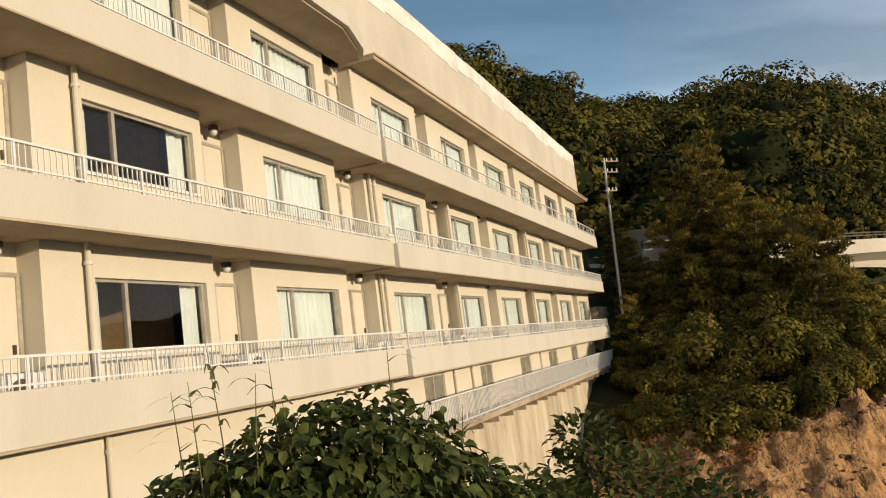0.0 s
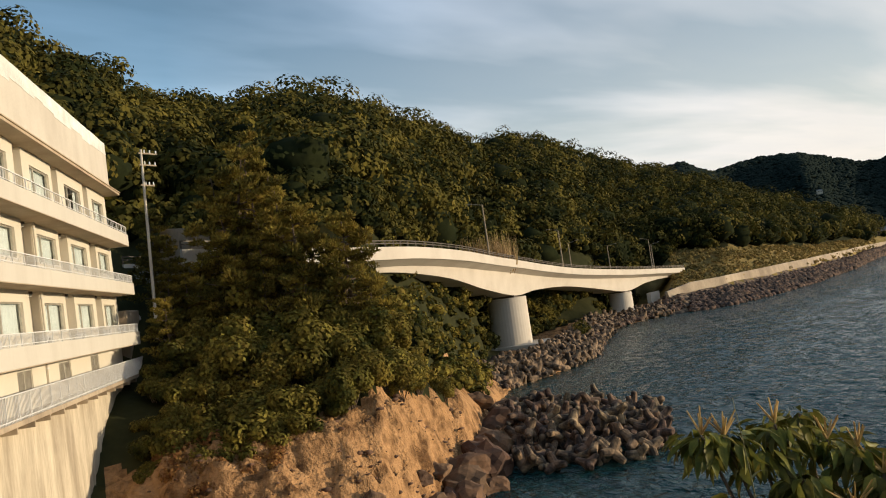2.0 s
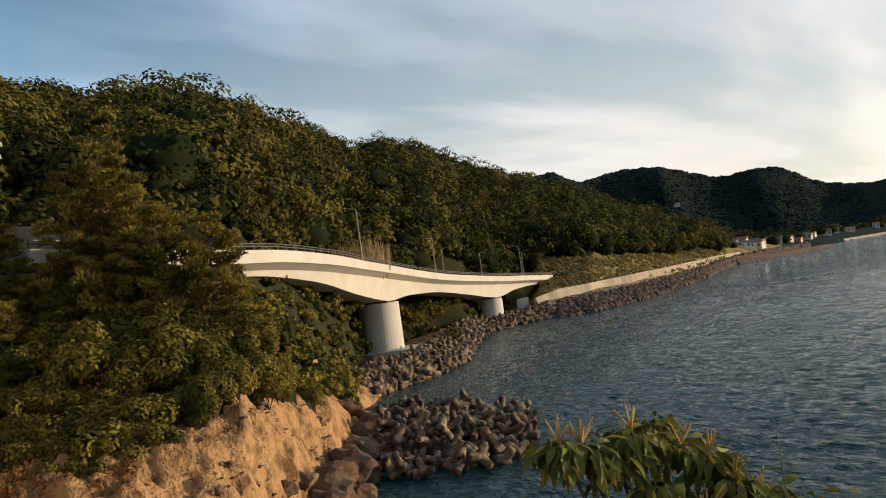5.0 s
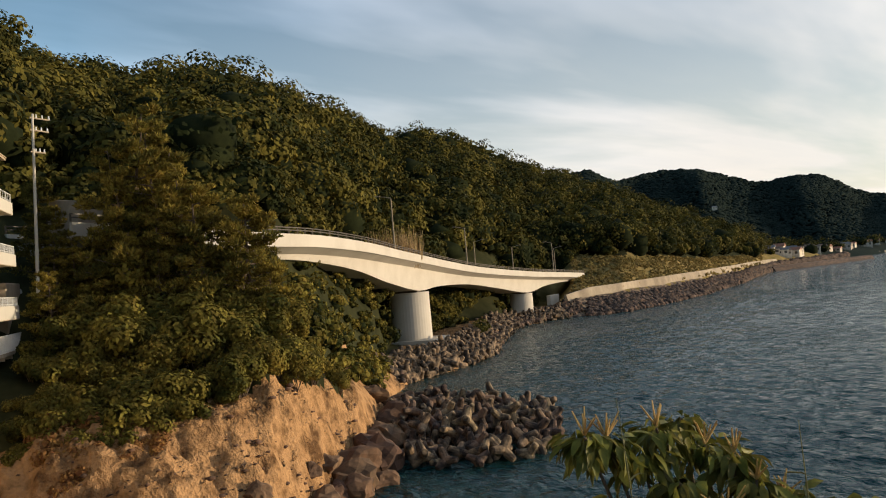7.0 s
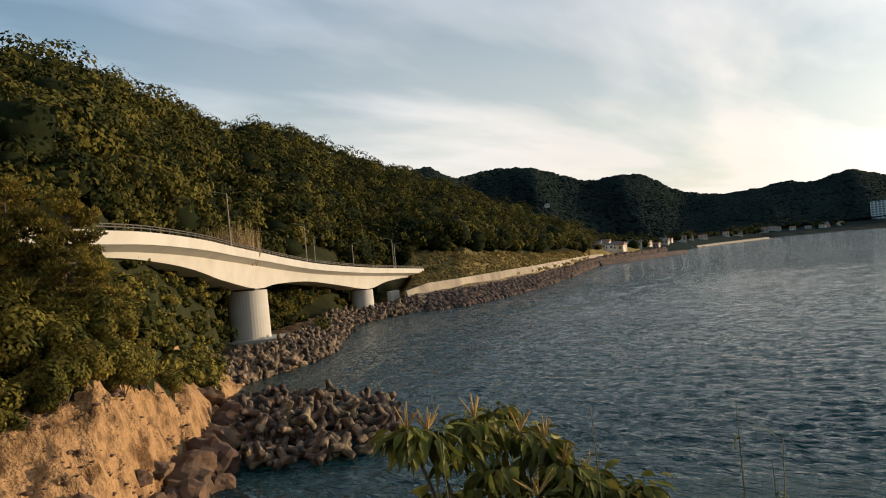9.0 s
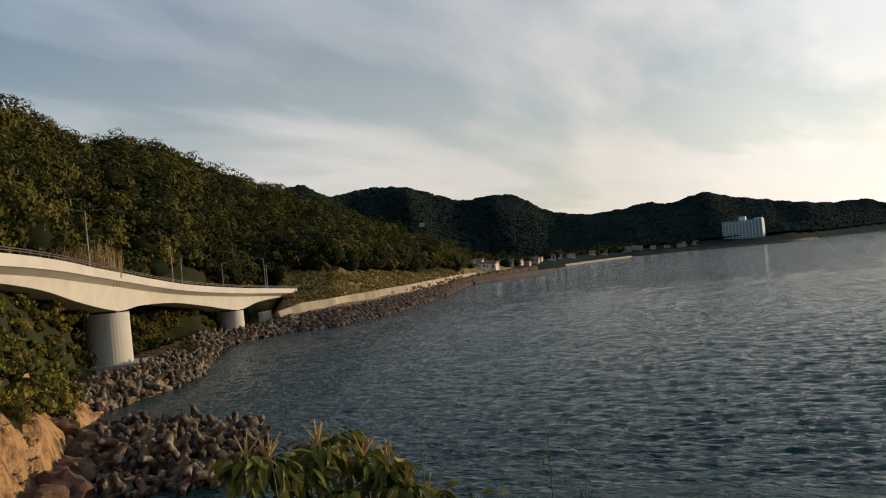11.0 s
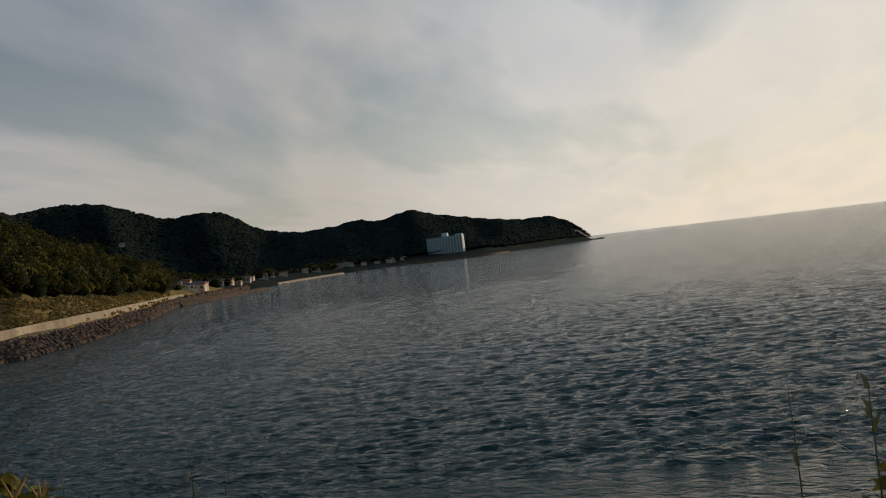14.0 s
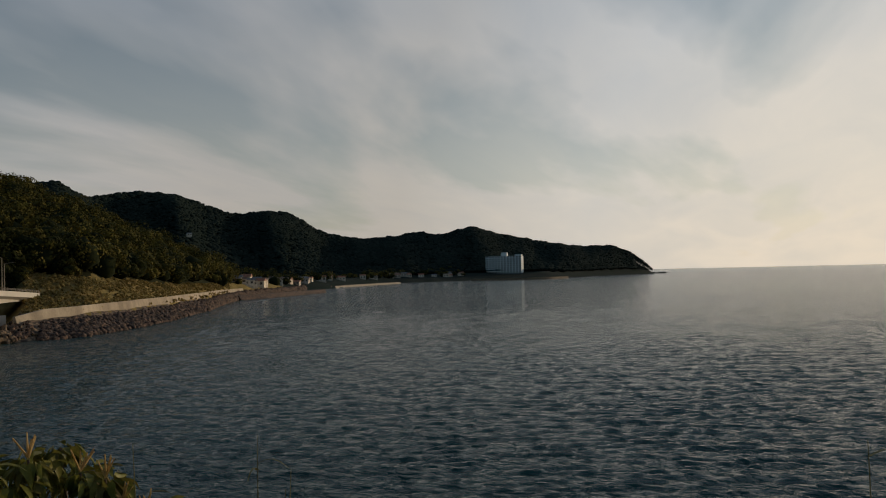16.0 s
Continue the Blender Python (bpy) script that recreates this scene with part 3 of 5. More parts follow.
def recess_lamp(parent, s, z):
    lamp = obj("porch_lamp", None, parent, "small white globe lamp on a dark base")
    bm = bmesh.new()
    tube(bm, (s, Y_BACK - 0.28, z), (s, Y_BACK - 0.28, z - 0.1), 0.11, 0.11, 12)
    part("base", bm, DARK, lamp)
    bm = bmesh.new()
    bmesh.ops.create_uvsphere(bm, u_segments=12, v_segments=8, radius=0.085, matrix=Matrix.Translation((s, Y_BACK - 0.28, z - 0.15)))
    part("globe", bm, WHITE, lamp, smooth=True)


def railing(parent, s0, s1, y, z0, z1, gap, solo, thick=0.016):
    """Balcony rail: top and bottom rail, posts, upright bars (each its own piece where near)."""
    rail = obj("railing", None, parent, "white metal railing of thin upright bars")
    bm = bmesh.new()
    box(bm, s0, y - 0.025, z1 - 0.04, s1, y + 0.025, z1)
    part("top_rail", bm, WHITE, rail)
    bm = bmesh.new()
    box(bm, s0, y - 0.015, z0 + 0.05, s1, y + 0.015, z0 + 0.08)
    part("bottom_rail", bm, WHITE, rail)
    bm = bmesh.new()
    box(bm, -0.02, y - 0.02, z0 - 0.1, 0.02, y + 0.02, z1 - 0.04)
    first = part("post", bm, WHITE, rail)
    k = s0 + 0.03
    first.location.x = k
    while k + 1.3 < s1:
        k += 1.3
        obj("post", first.data, rail).location.x = k
    n = int((s1 - s0) / gap)
    if solo:
        bm = bmesh.new()
        box(bm, -thick / 2, y - thick / 2, z0 - 0.02, thick / 2, y + thick / 2, z1 - 0.042)
        bar = part("bar", bm, WHITE, rail)
        bar.location.x = s0 + gap / 2
        for k in range(1, n):
            obj("bar", bar.data, rail).location.x = s0 + gap * (k + 0.5)
    else:
        bm = bmesh.new()
        for k in range(n):
            s = s0 + gap * (k + 0.5)
            box(bm, s - thick / 2, y - thick / 2, z0 - 0.02, s + thick / 2, y + thick / 2, z1 - 0.042)
        tagged(part("infill", bm, WHITE, rail), kind="stuff")
    return rail


def pipe(parent, s, y, z0, z1, r=0.055, mat=None):
    dp = obj("downpipe", None, parent, "cream rainwater downpipe with brackets")
    bm = bmesh.new()
    tube(bm, (s, y, z0), (s, y, z1), r, r, 10)
    part("pipe_length", bm, mat or PAINT, dp, smooth=False)
    for k in (0.3, 0.8):
        bm = bmesh.new()
        z = z0 + (z1 - z0) * k
        tube(bm, (s, y, z - 0.03), (s, y, z + 0.03), r + 0.018, r + 0.018, 10)
        box(bm, s - 0.02, y, z - 0.015, s + 0.02, y + r + 0.06, z + 0.015)
        part("bracket", bm, WHITE, dp)


def build_hotel():
    # facade walls, floor by floor
    for k, z0 in enumerate(LEVELS):
        zf, zc = z0 + 0.4, ROOM_TOP[k] + (0.26 if k < 2 else 0.02)
        for n, (s0, s1, w0, w1) in enumerate(FRONTS):
            if k == 2 and s0 > 22:
                s0 = s0 if n == 3 else FRONTS[n - 1][1] + 1.05
            bm = bmesh.new()
            holed_wall(bm, s0, s1, zf, zc, Y_FRONT, Y_FRONT + 0.2, (w0, w1, W_TOP[k] - W_HEIGHT, W_TOP[k]))
            part("wall", bm, PAINT, hotel)
            for s in (s0, s1):                              # cheeks of the recesses
                q = 0.12 if s == s0 else -0.12
                bm = bmesh.new()
                box(bm, s, Y_FRONT + 0.2, zf, s + q, Y_BACK + 0.02, zc)
                part("recess_cheek", bm, PAINT, hotel)
            window(hotel, w0, w1, W_TOP[k] - W_HEIGHT, W_TOP[k], opened=(n == 1 and k < 2) or (n == 7 and k == 2))
        for n in range(len(FRONTS) - 1):
            a, b = FRONTS[n][1], FRONTS[n + 1][0]
            if k == 2 and a > 22:
                b = a + 1.05
            bm = bmesh.new()
            box(bm, a - 0.2, Y_BACK, zf, b + 0.2, Y_BACK + 0.15, zc)
            part("recess_wall", bm, PAINT, hotel)
            dw = min(0.7, (b - a) * 0.55)
            door(hotel, b - 0.1 - dw, b - 0.1, zf, W_TOP[k] + 0.02)
            recess_lamp(hotel, b - 0.62, ROOM_TOP[k] - 0.055)
    # room backs, dimness put into their dark colour, and tan dividers behind the glass
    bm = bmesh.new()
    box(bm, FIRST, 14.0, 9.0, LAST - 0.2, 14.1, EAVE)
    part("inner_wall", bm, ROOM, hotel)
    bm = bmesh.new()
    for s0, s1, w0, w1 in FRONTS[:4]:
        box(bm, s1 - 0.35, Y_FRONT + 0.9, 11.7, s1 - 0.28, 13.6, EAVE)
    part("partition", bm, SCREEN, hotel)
    # balcony slabs and fascias in two stretches; the farther one stands a little proud
    for k, z0 in enumerate(LEVELS):
        for s0, s1, y in ((FIRST, STEP, Y_FASCIA), (STEP + 0.004, LAST - 0.4, Y_FASCIA - 0.14)):
            bm = bmesh.new()
            drop = 0.0 if y == Y_FASCIA else 0.05
            box(bm, s0, y, z0 - drop, s1, y + 0.14, TOPS[k] - drop, bevel=0.012)
            part("balcony_front", bm, FASCIA, hotel)
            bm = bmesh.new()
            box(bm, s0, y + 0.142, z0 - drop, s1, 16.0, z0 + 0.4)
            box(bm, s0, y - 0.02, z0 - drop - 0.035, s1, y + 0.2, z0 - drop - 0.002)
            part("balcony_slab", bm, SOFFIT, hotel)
            if y == Y_FASCIA:
                rail = railing(hotel, s0, s1, y + 0.06, TOPS[k], TOPS[k] + 0.47, 0.115, True)
            else:
                rail = railing(hotel, s0, s1, y + 0.06, TOPS[k] - 0.03, TOPS[k] + 0.45, 0.13 if k < 2 else 0.45, False)
        bm = bmesh.new()
        box(bm, LAST - 0.4, Y_FASCIA - 0.14, z0 - 0.05, LAST - 0.26, Y_FRONT + 0.5, TOPS[k] - 0.05)
        part("balcony_return", bm, FASCIA, hotel)
    # end wall, back wall, roof
    bm = bmesh.new()
    box(bm, LAST - 0.2, Y_FRONT + 0.21, 2.0, LAST, 24.0, EAVE)
    part("end_wall", bm, PAINT, hotel)
    bm = bmesh.new()
    box(bm, FIRST, 24.0, 2.0, LAST, 24.2, 24.0)
    box(bm, FIRST - 0.2, Y_FRONT, 2.0, FIRST - 0.004, 24.0, 24.0)
    part("back_wall", bm, PAINT, hotel)
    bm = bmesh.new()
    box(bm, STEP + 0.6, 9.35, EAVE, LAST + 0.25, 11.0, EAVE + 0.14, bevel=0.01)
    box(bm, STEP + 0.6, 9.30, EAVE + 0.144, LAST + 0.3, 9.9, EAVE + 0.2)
    part("eave", bm, SOFFIT, hotel, "brown mottled eave soffit")
    bm = bmesh.new()
    box(bm, FIRST, 9.85, EAVE + 0.204, LAST - 0.1, 10.05, 23.75)
    box(bm, LAST - 0.3, 10.054, EAVE + 0.204, LAST - 0.1, 23.0, 23.75)
    part("parapet", bm, PARAPET, hotel)
    s = FIRST
    while s < LAST - 0.1:
        bm = bmesh.new()
        d = min(random.uniform(0.8, 2.4), LAST - 0.1 - s)
        box(bm, s, 9.842, 23.754, s + d - 0.004, 10.3, 24.33 + random.uniform(-0.02, 0.02), bevel=0.01)
        part("coping", bm, PEEL, hotel, "bare white weathered coping length")
        bm = bmesh.new()
        box(bm, s, 9.835, 23.75 - random.uniform(0.02, 0.4), s + d - 0.004, 9.848, 23.753)
        part("bare_patch", bm, PEEL, hotel, "patch where the paint has peeled to white")
        s += d
    bm = bmesh.new()
    box(bm, FIRST, 10.06, 23.3, LAST - 0.3, 24.0, 23.5)
    part("roof", bm, WALLCON, hotel)
    # deep canopy with a cut corner over the nearer top balcony
    bm = bmesh.new()
    plan = [(FIRST, 8.75), (19.2, 8.75), (20.9, 9.15), (21.6, 9.5), (21.6, 10.2), (FIRST, 10.2)]
    lo = [bm.verts.new((x, y, EAVE - 0.1)) for x, y in plan]
    hi = [bm.verts.new((x, y, EAVE + 0.32)) for x, y in plan]
    bm.faces.new(lo)
    bm.faces.new(hi)
    for k in range(len(plan)):
        bm.faces.new((lo[k], lo[(k + 1) % 6], hi[(k + 1) % 6], hi[k]))
    part("canopy", bm, FASCIA, hotel)
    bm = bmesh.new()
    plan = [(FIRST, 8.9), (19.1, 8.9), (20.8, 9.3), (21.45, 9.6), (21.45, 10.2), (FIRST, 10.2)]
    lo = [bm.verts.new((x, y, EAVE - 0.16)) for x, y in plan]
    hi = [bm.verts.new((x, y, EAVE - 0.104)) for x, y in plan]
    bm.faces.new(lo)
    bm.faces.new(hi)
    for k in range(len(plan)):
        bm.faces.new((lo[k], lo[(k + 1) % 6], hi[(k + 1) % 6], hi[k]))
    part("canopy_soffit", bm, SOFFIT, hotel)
    # rainwater pipes
    for k in range(2):
        for s in (10.72, 22.42, 22.75, 29.35, 41.1):
            pipe(hotel, s, Y_FRONT - 0.1, LEVELS[k] + 0.4, LEVELS[k + 1] + 0.24)
    pipe(hotel, 21.9, Y_FRONT - 0.1, LEVELS[2] + 0.4, EAVE - 0.2)
    # basement storey under the lowest balcony, with shuttered windows
    holes = [(25.05, 27.0), (31.1, 32.65), (37.15, 39.0), (42.9, 44.9), (48.8, 50.6)]
    edges = [FIRST] + [0.5 * (holes[k][1] + holes[k + 1][0]) for k in range(4)] + [LAST - 0.2]
    for k, (a, b) in enumerate(holes):
        bm = bmesh.new()
        holed_wall(bm, edges[k], edges[k + 1], 8.0, LEVELS[0] + 0.24, Y_FRONT, Y_FRONT + 0.2, (a, b, 10.2, 11.18))
        part("wall", bm, PAINT, hotel)
    for a, b in holes:
        sh = obj("shutter", None, hotel, "grey louvred shutter")
        bm = bmesh.new()
        ring(bm, a, b, 10.2, 11.18, 0.06, Y_FRONT + 0.04, Y_FRONT + 0.1)
        part("frame", bm, SHUTTER, sh)
        bm = bmesh.new()
        box(bm, (a + b) / 2 - 0.04, Y_FRONT + 0.04, 10.262, (a + b) / 2 + 0.04, Y_FRONT + 0.1, 11.118)
        part("mullion", bm, SHUTTER, sh)
        for half in (0, 1):
            for j in range(12):
                bm = bmesh.new()
                z = 10.22 + j * 0.08
                p = a + 0.062 if half == 0 else (a + b) / 2 + 0.042
                q = (a + b) / 2 - 0.042 if half == 0 else b - 0.062
                vs = [bm.verts.new(c) for c in ((p, Y_FRONT + 0.05, z), (q, Y_FRONT + 0.05, z), (q, Y_FRONT + 0.09, z + 0.075), (p, Y_FRONT + 0.09, z + 0.075))]
                bm.faces.new(vs)
                bmesh.ops.solidify(bm, geom=bm.faces[:], thickness=0.008)
                part("slat", bm, SHUTTER, sh)
    for s in (10.9, 22.45, 27.9, 29.9, 40.9):
        pipe(hotel, s, Y_FRONT - 0.08, 8.6, LEVELS[0] + 0.24, 0.05)
    # terrace on brackets, with its white fence, over the retaining wall
    bm = bmesh.new()
    box(bm, 18.0, 9.15, 9.33, 61.5, Y_FRONT, 9.52, bevel=0.01)
    part("terrace_slab", bm, WALLCON, hotel)
    railing(hotel, 18.0, 61.4, 9.2, 9.54, 10.5, 0.14, False, 0.024)
    for k in range(22):
        bm = bmesh.new()
        s = 19.5 + k * 1.95
        box(bm, s, 9.18, 9.1, s + 0.1, 10.0, 9.328)
        part("bracket", bm, WALLCON, hotel)
    bm = bmesh.new()
    box(bm, FIRST, 9.95, -1.0, LAST + 0.6, 10.25, 9.325)
    box(bm, LAST + 0.3, 10.254, -1.0, LAST + 0.6, 14.0, 9.325)
    part("retaining_wall", bm, STAINED, hotel, "rain-stained concrete retaining wall")


build_hotel()


def air_conditioner(s, y, z):
    ac = thing("air_conditioner", TURN @ pose(s, y, z), label="white outdoor air conditioner unit on the balcony floor", category="air conditioner", group="balcony air conditioners")
    bm = bmesh.new()
    box(bm, -0.4, -0.15, 0.06, 0.4, 0.15, 0.62, bevel=0.02)
    part("casing", bm, WHITE, ac)
    bm = bmesh.new()
    tube(bm, (-0.1, -0.152, 0.34), (-0.1, -0.17, 0.34), 0.2, 0.2, 20)
    part("fan_grille", bm, DARK, ac)
    for p in (-0.3, 0.3):
        bm = bmesh.new()
        box(bm, p - 0.04, -0.17, 0.0, p + 0.04, 0.17, 0.058)
        part("foot", bm, DARK, ac)
    return ac


first_ac = air_conditioner(15.0, 9.95, LEVELS[0] + 0.4)
for s in (9.0, 21.4, 28.4, 34.1, 40.4, 46.1, 52.1):
    copy_thing(first_ac, TURN @ pose(s, 9.95, LEVELS[0] + 0.4))
for s in (15.0, 21.2, 28.4):
    copy_thing(first_ac, TURN @ pose(s, 9.95, LEVELS[1] + 0.4))


def water_tank():
    t = thing("water_tank", TURN @ pose(59.2, 10.6, 12.0), label="weathered grey concrete tank block at the building's end", category="tank")
    bm = bmesh.new()
    box(bm, -2.0, -0.8, -4.0, 2.2, 3.0, 1.55, bevel=0.04)
    part("tank_body", bm, WALLCON, t)
    bm = bmesh.new()
    tube(bm, (2.25, -0.6, 1.0), (2.4, -0.6, 1.0), 0.28, 0.28, 14)
    part("valve_cover", bm, WHITE, t)


water_tank()

# ---------------------------------------------------------------- the bridge
# stations along the deck's seaward edge: place, deck height, girder depth
STATIONS = [(14.0, 62.0, 16.6, 1.2), (30.5, 68.0, 15.8, 1.2), (40.0, 75.5, 15.8, 1.45), (52.0, 86.5, 15.4, 2.2), (64.0, 98.5, 14.75, 3.5), (75.5, 108.2, 13.85, 4.3), (84.0, 114.5, 13.0, 3.15), (97.0, 123.5, 11.8, 2.3),
            (110.0, 131.0, 10.8, 2.75), (127.0, 140.8, 9.75, 3.7), (138.0, 146.5, 9.2, 2.2), (150.0, 152.5, 8.6, 1.3), (159.5, 157.0, 8.1, 1.1)]


def spline(rows, n):
    """Catmull-Rom through rows; n pieces between neighbours."""
    p = np.array(rows, float)
    p = np.vstack([2 * p[0] - p[1], p, 2 * p[-1] - p[-2]])
    out = []
    for i in range(1, len(p) - 2):
        for k in range(n):
            t = k / n
            out.append(0.5 * (2 * p[i] + (p[i + 1] - p[i - 1]) * t + (2 * p[i - 1] - 5 * p[i] + 4 * p[i + 1] - p[i + 2]) * t * t + (3 * p[i] - p[i - 1] - 3 * p[i + 1] + p[i + 2]) * t**3))
    out.append(p[-2])
    return np.array(out)


def sweep(bm, line, profile):
    """Sweeps a closed profile [(across, up), ...] given per station along a line of (x, y, z, depth); across runs inland."""
    d = np.gradient(line[:, :2], axis=0)
    d /= np.linalg.norm(d, axis=1)[:, None]
    inland = np.stack([-d[:, 1], d[:, 0]], 1)
    prev = None
    for p, n in zip(line, inland):
        ring = [bm.verts.new((p[0] + n[0] * a, p[1] + n[1] * a, p[2] + u)) for a, u in profile(p[3])]
        if prev:
            for k in range(len(ring)):
                bm.faces.new((prev[k], ring[k], ring[(k + 1) % len(ring)], prev[(k + 1) % len(ring)]))
        else:
            bm.faces.new(ring)
        prev = ring
    bm.faces.new(prev)


def build_bridge():
    br = thing("road_bridge", label="pale concrete haunched girder road bridge on round piers", category="bridge")
    line = spline(STATIONS, 6)
    bm = bmesh.new()
    sweep(bm, line, lambda d: [(1.6, -0.7), (1.9, -d), (7.1, -d), (7.4, -0.7)])
    part("girder", bm, CONCRETE, br)
    bm = bmesh.new()
    sweep(bm, line, lambda d: [(0, -0.2), (0, 0.0), (9, 0.0), (9, -0.2), (7.5, -0.78), (1.5, -0.78)])
    part("deck", bm, CONCRETE, br)
    bm = bmesh.new()
    sweep(bm, line, lambda d: [(0.4, 0.004), (0.4, 0.06), (8.6, 0.06), (8.6, 0.004)])
    part("roadway", bm, ASPHALT, br)
    for a in (-0.05, 8.65):
        bm = bmesh.new()
        sweep(bm, line, lambda d: [(a, -0.25), (a, 0.95), (a + 0.3, 0.95), (a + 0.4, 0.07), (a + 0.4, -0.15)] if a < 0 else [(a, 0.07), (a + 0.1, 0.95), (a + 0.4, 0.95), (a + 0.4, -0.25), (a, -0.15)])
        part("parapet", bm, CONCRETE, br)
    d = np.gradient(line[:, :2], axis=0)
    d /= np.linalg.norm(d, axis=1)[:, None]
    for a in (0.1, 8.85):
        rail = obj("guard_rail", None, br, "dark steel guard rail on the parapet")
        off = line.copy()
        off[:, 0] -= d[:, 1] * a
        off[:, 1] += d[:, 0] * a
        for h in (1.25, 1.5):
            bm = bmesh.new()
            sweep(bm, off, lambda _: [(-0.05, h), (-0.05, h + 0.09), (0.05, h + 0.09), (0.05, h)])
            part("rail_beam", bm, DARK, rail)
        bm = bmesh.new()
        box(bm, -0.06, -0.06, 1.0, 0.06, 0.06, 1.55)
        post = part("post", bm, DARK, rail)
        post.location = off[0, :3]
        for p in off[1:]:
            obj("post", post.data, rail).location = p[:3]
    for (x, y), zb, zt, r, turn in (((75.5, 108.2), 0.5, 9.3, 3.2, 38.7), ((127.0, 140.8), 0.5, 5.85, 2.7, 29.0)):
        n = Vector((-math.sin(radians(turn)), math.cos(radians(turn)), 0)) * 4.5
        bm = bmesh.new()
        bmesh.ops.create_cone(bm, cap_ends=True, segments=40, radius1=r, radius2=r * 0.97, depth=zt - zb, matrix=Matrix.Translation((x + n.x * 0.8, y + n.y * 0.8, (zb + zt) / 2)))
        part("pier", bm, CONCRETE, br)
        bm = bmesh.new()
        box(bm, -1.0, -1.6, 0, 1.0, 1.6, 0.4)
        bmesh.ops.transform(bm, matrix=pose(x + n.x * 0.8, y + n.y * 0.8, zt - 0.04, 0, 0, turn), verts=bm.verts)
        part("bearing", bm, DARK, br)
        bm = bmesh.new()
        box(bm, -4.2, -4.2, -1.0, 4.2, 4.2, 1.9, bevel=0.1)
        bmesh.ops.transform(bm, matrix=pose(x + n.x * 0.8 + 1.0, y + n.y * 0.8, 0, 0, 0, turn), verts=bm.verts)
        part("pier_footing", bm, CONCRETE, br)
    return line


bridge_line = build_bridge()


def street_lamp(p, turn, h=7.2):
    lamp = thing("street_lamp", pose(*p, 0, 0, turn), label="slim grey road lamp on a tapered pole", category="street lamp", group="road lamps")
    bm = bmesh.new()
    tube(bm, (0, 0, 0), (0, 0, h), 0.14, 0.08, 8)
    part("pole", bm, WALLCON, lamp)
    bm = bmesh.new()
    tube(bm, (0, 0, h), (0, 1.7, h + 0.35), 0.05, 0.04, 6)
    part("arm", bm, WALLCON, lamp)
    bm = bmesh.new()
    box(bm, -0.13, 1.5, h + 0.3, 0.13, 2.2, h + 0.44, bevel=0.03)
    part("lamp_head", bm, WALLCON, lamp)
    return lamp


lamp0 = street_lamp((62.2, 96.9, 15.7), 45)
for x, y, z, a in ((93.0, 121.0, 12.7, 48), (107, 136.5, 10.8, 230), (128.0, 149.0, 9.6, 235), (140.0, 148.0, 10.0, 60), (152, 160, 9.0, 235), (200, 182, 9.0, 60), (235, 200, 9.0, 60), (275, 222, 9.0, 60)):
    copy_thing(lamp0, pose(x, y, z, 0, 0, a))


# ---------------------------------------------------------------- shore road and sea wall
def build_seawall():
    b = np.concatenate([np.arange(44.4, 58.2, 0.4)])
    r1 = lerp(b, LAND[:, 0], LAND[:, 2]) + 1.0
    x, y = r1 * np.sin(np.radians(b)), r1 * np.cos(np.radians(b))
    top = lerp(b, [44.4, 46, 52, 56, 58.2], [4.6, 5.8, 6.2, 6.0, 5.4])
    line = np.stack([x, y, np.zeros_like(x), top], 1)
    bm = bmesh.new()
    sweep(bm, line, lambda t: [(0, 0.5), (1.2, t), (1.8, t), (1.8, 0.5)])
    tagged(part("sea_wall", bm, WALLCON), "long sloped concrete sea wall along the shore road", "sea wall", kind="structure")
    # panels standing under the bridge end
    for b, r in ((43.2, 203), (45.3, 210), (47.2, 215)):
        blk = thing("wall_block", pose(r * math.sin(radians(b)), r * math.cos(radians(b)), 0, 0, 0, 30), label="sunlit pale concrete wall block behind the breakwater", category="wall block", group="shore wall blocks")
        bm = bmesh.new()
        box(bm, -3.6, -0.5, 0.8, 3.6, 0.5, 4.6, bevel=0.06)
        part("block_body", bm, CONCRETE, blk)


build_seawall()


# ---------------------------------------------------------------- tetrapods and rocks
def tetrapod_mesh():
    bm = bmesh.new()
    legs = [Vector((0, 0, 1))] + [Vector((math.cos(a) * 0.943, math.sin(a) * 0.943, -0.333)) for a in (0, math.tau / 3, 2 * math.tau / 3)]
    for d in legs:
        tube(bm, d * 0.02, d * 0.98, 0.40, 0.25, 10)
        tube(bm, d * 0.98, d * 1.06, 0.25, 0.18, 10)
    me = bpy.data.meshes.new("tetrapod")
    bm.to_mesh(me)
    bm.free()
    me.materials.append(TETRA)
    return me


TETRA_MESH = tetrapod_mesh()


TETRA_REST = []


def put_tetrapod(x, y, z, size):
    m = Matrix.LocRotScale((x, y, z), Euler([random.uniform(0, 6.28) for _ in range(3)]), (size,) * 3)
    if math.hypot(x, y) > 92:
        TETRA_REST.append(m)
        return
    ob = new("tetrapod", TETRA_MESH)
    ob.matrix_world = m
    tagged(ob, "weathered concrete tetrapod piled in the breakwater", "tetrapod", "breakwater tetrapods")


def inside(x, y, poly):
    c = False
    for k in range(len(poly)):
        (x0, y0), (x1, y1) = poly[k - 1], poly[k]
        if (y0 > y) != (y1 > y) and x < (x1 - x0) * (y - y0) / (y1 - y0) + x0:
            c = not c
    return c


MOUND = [(29, 45), (33.5, 40.5), (39.5, 42.5), (46.5, 51), (48, 55), (46, 62), (42, 67), (37, 66), (33, 58), (30, 51)]
y = 39.0
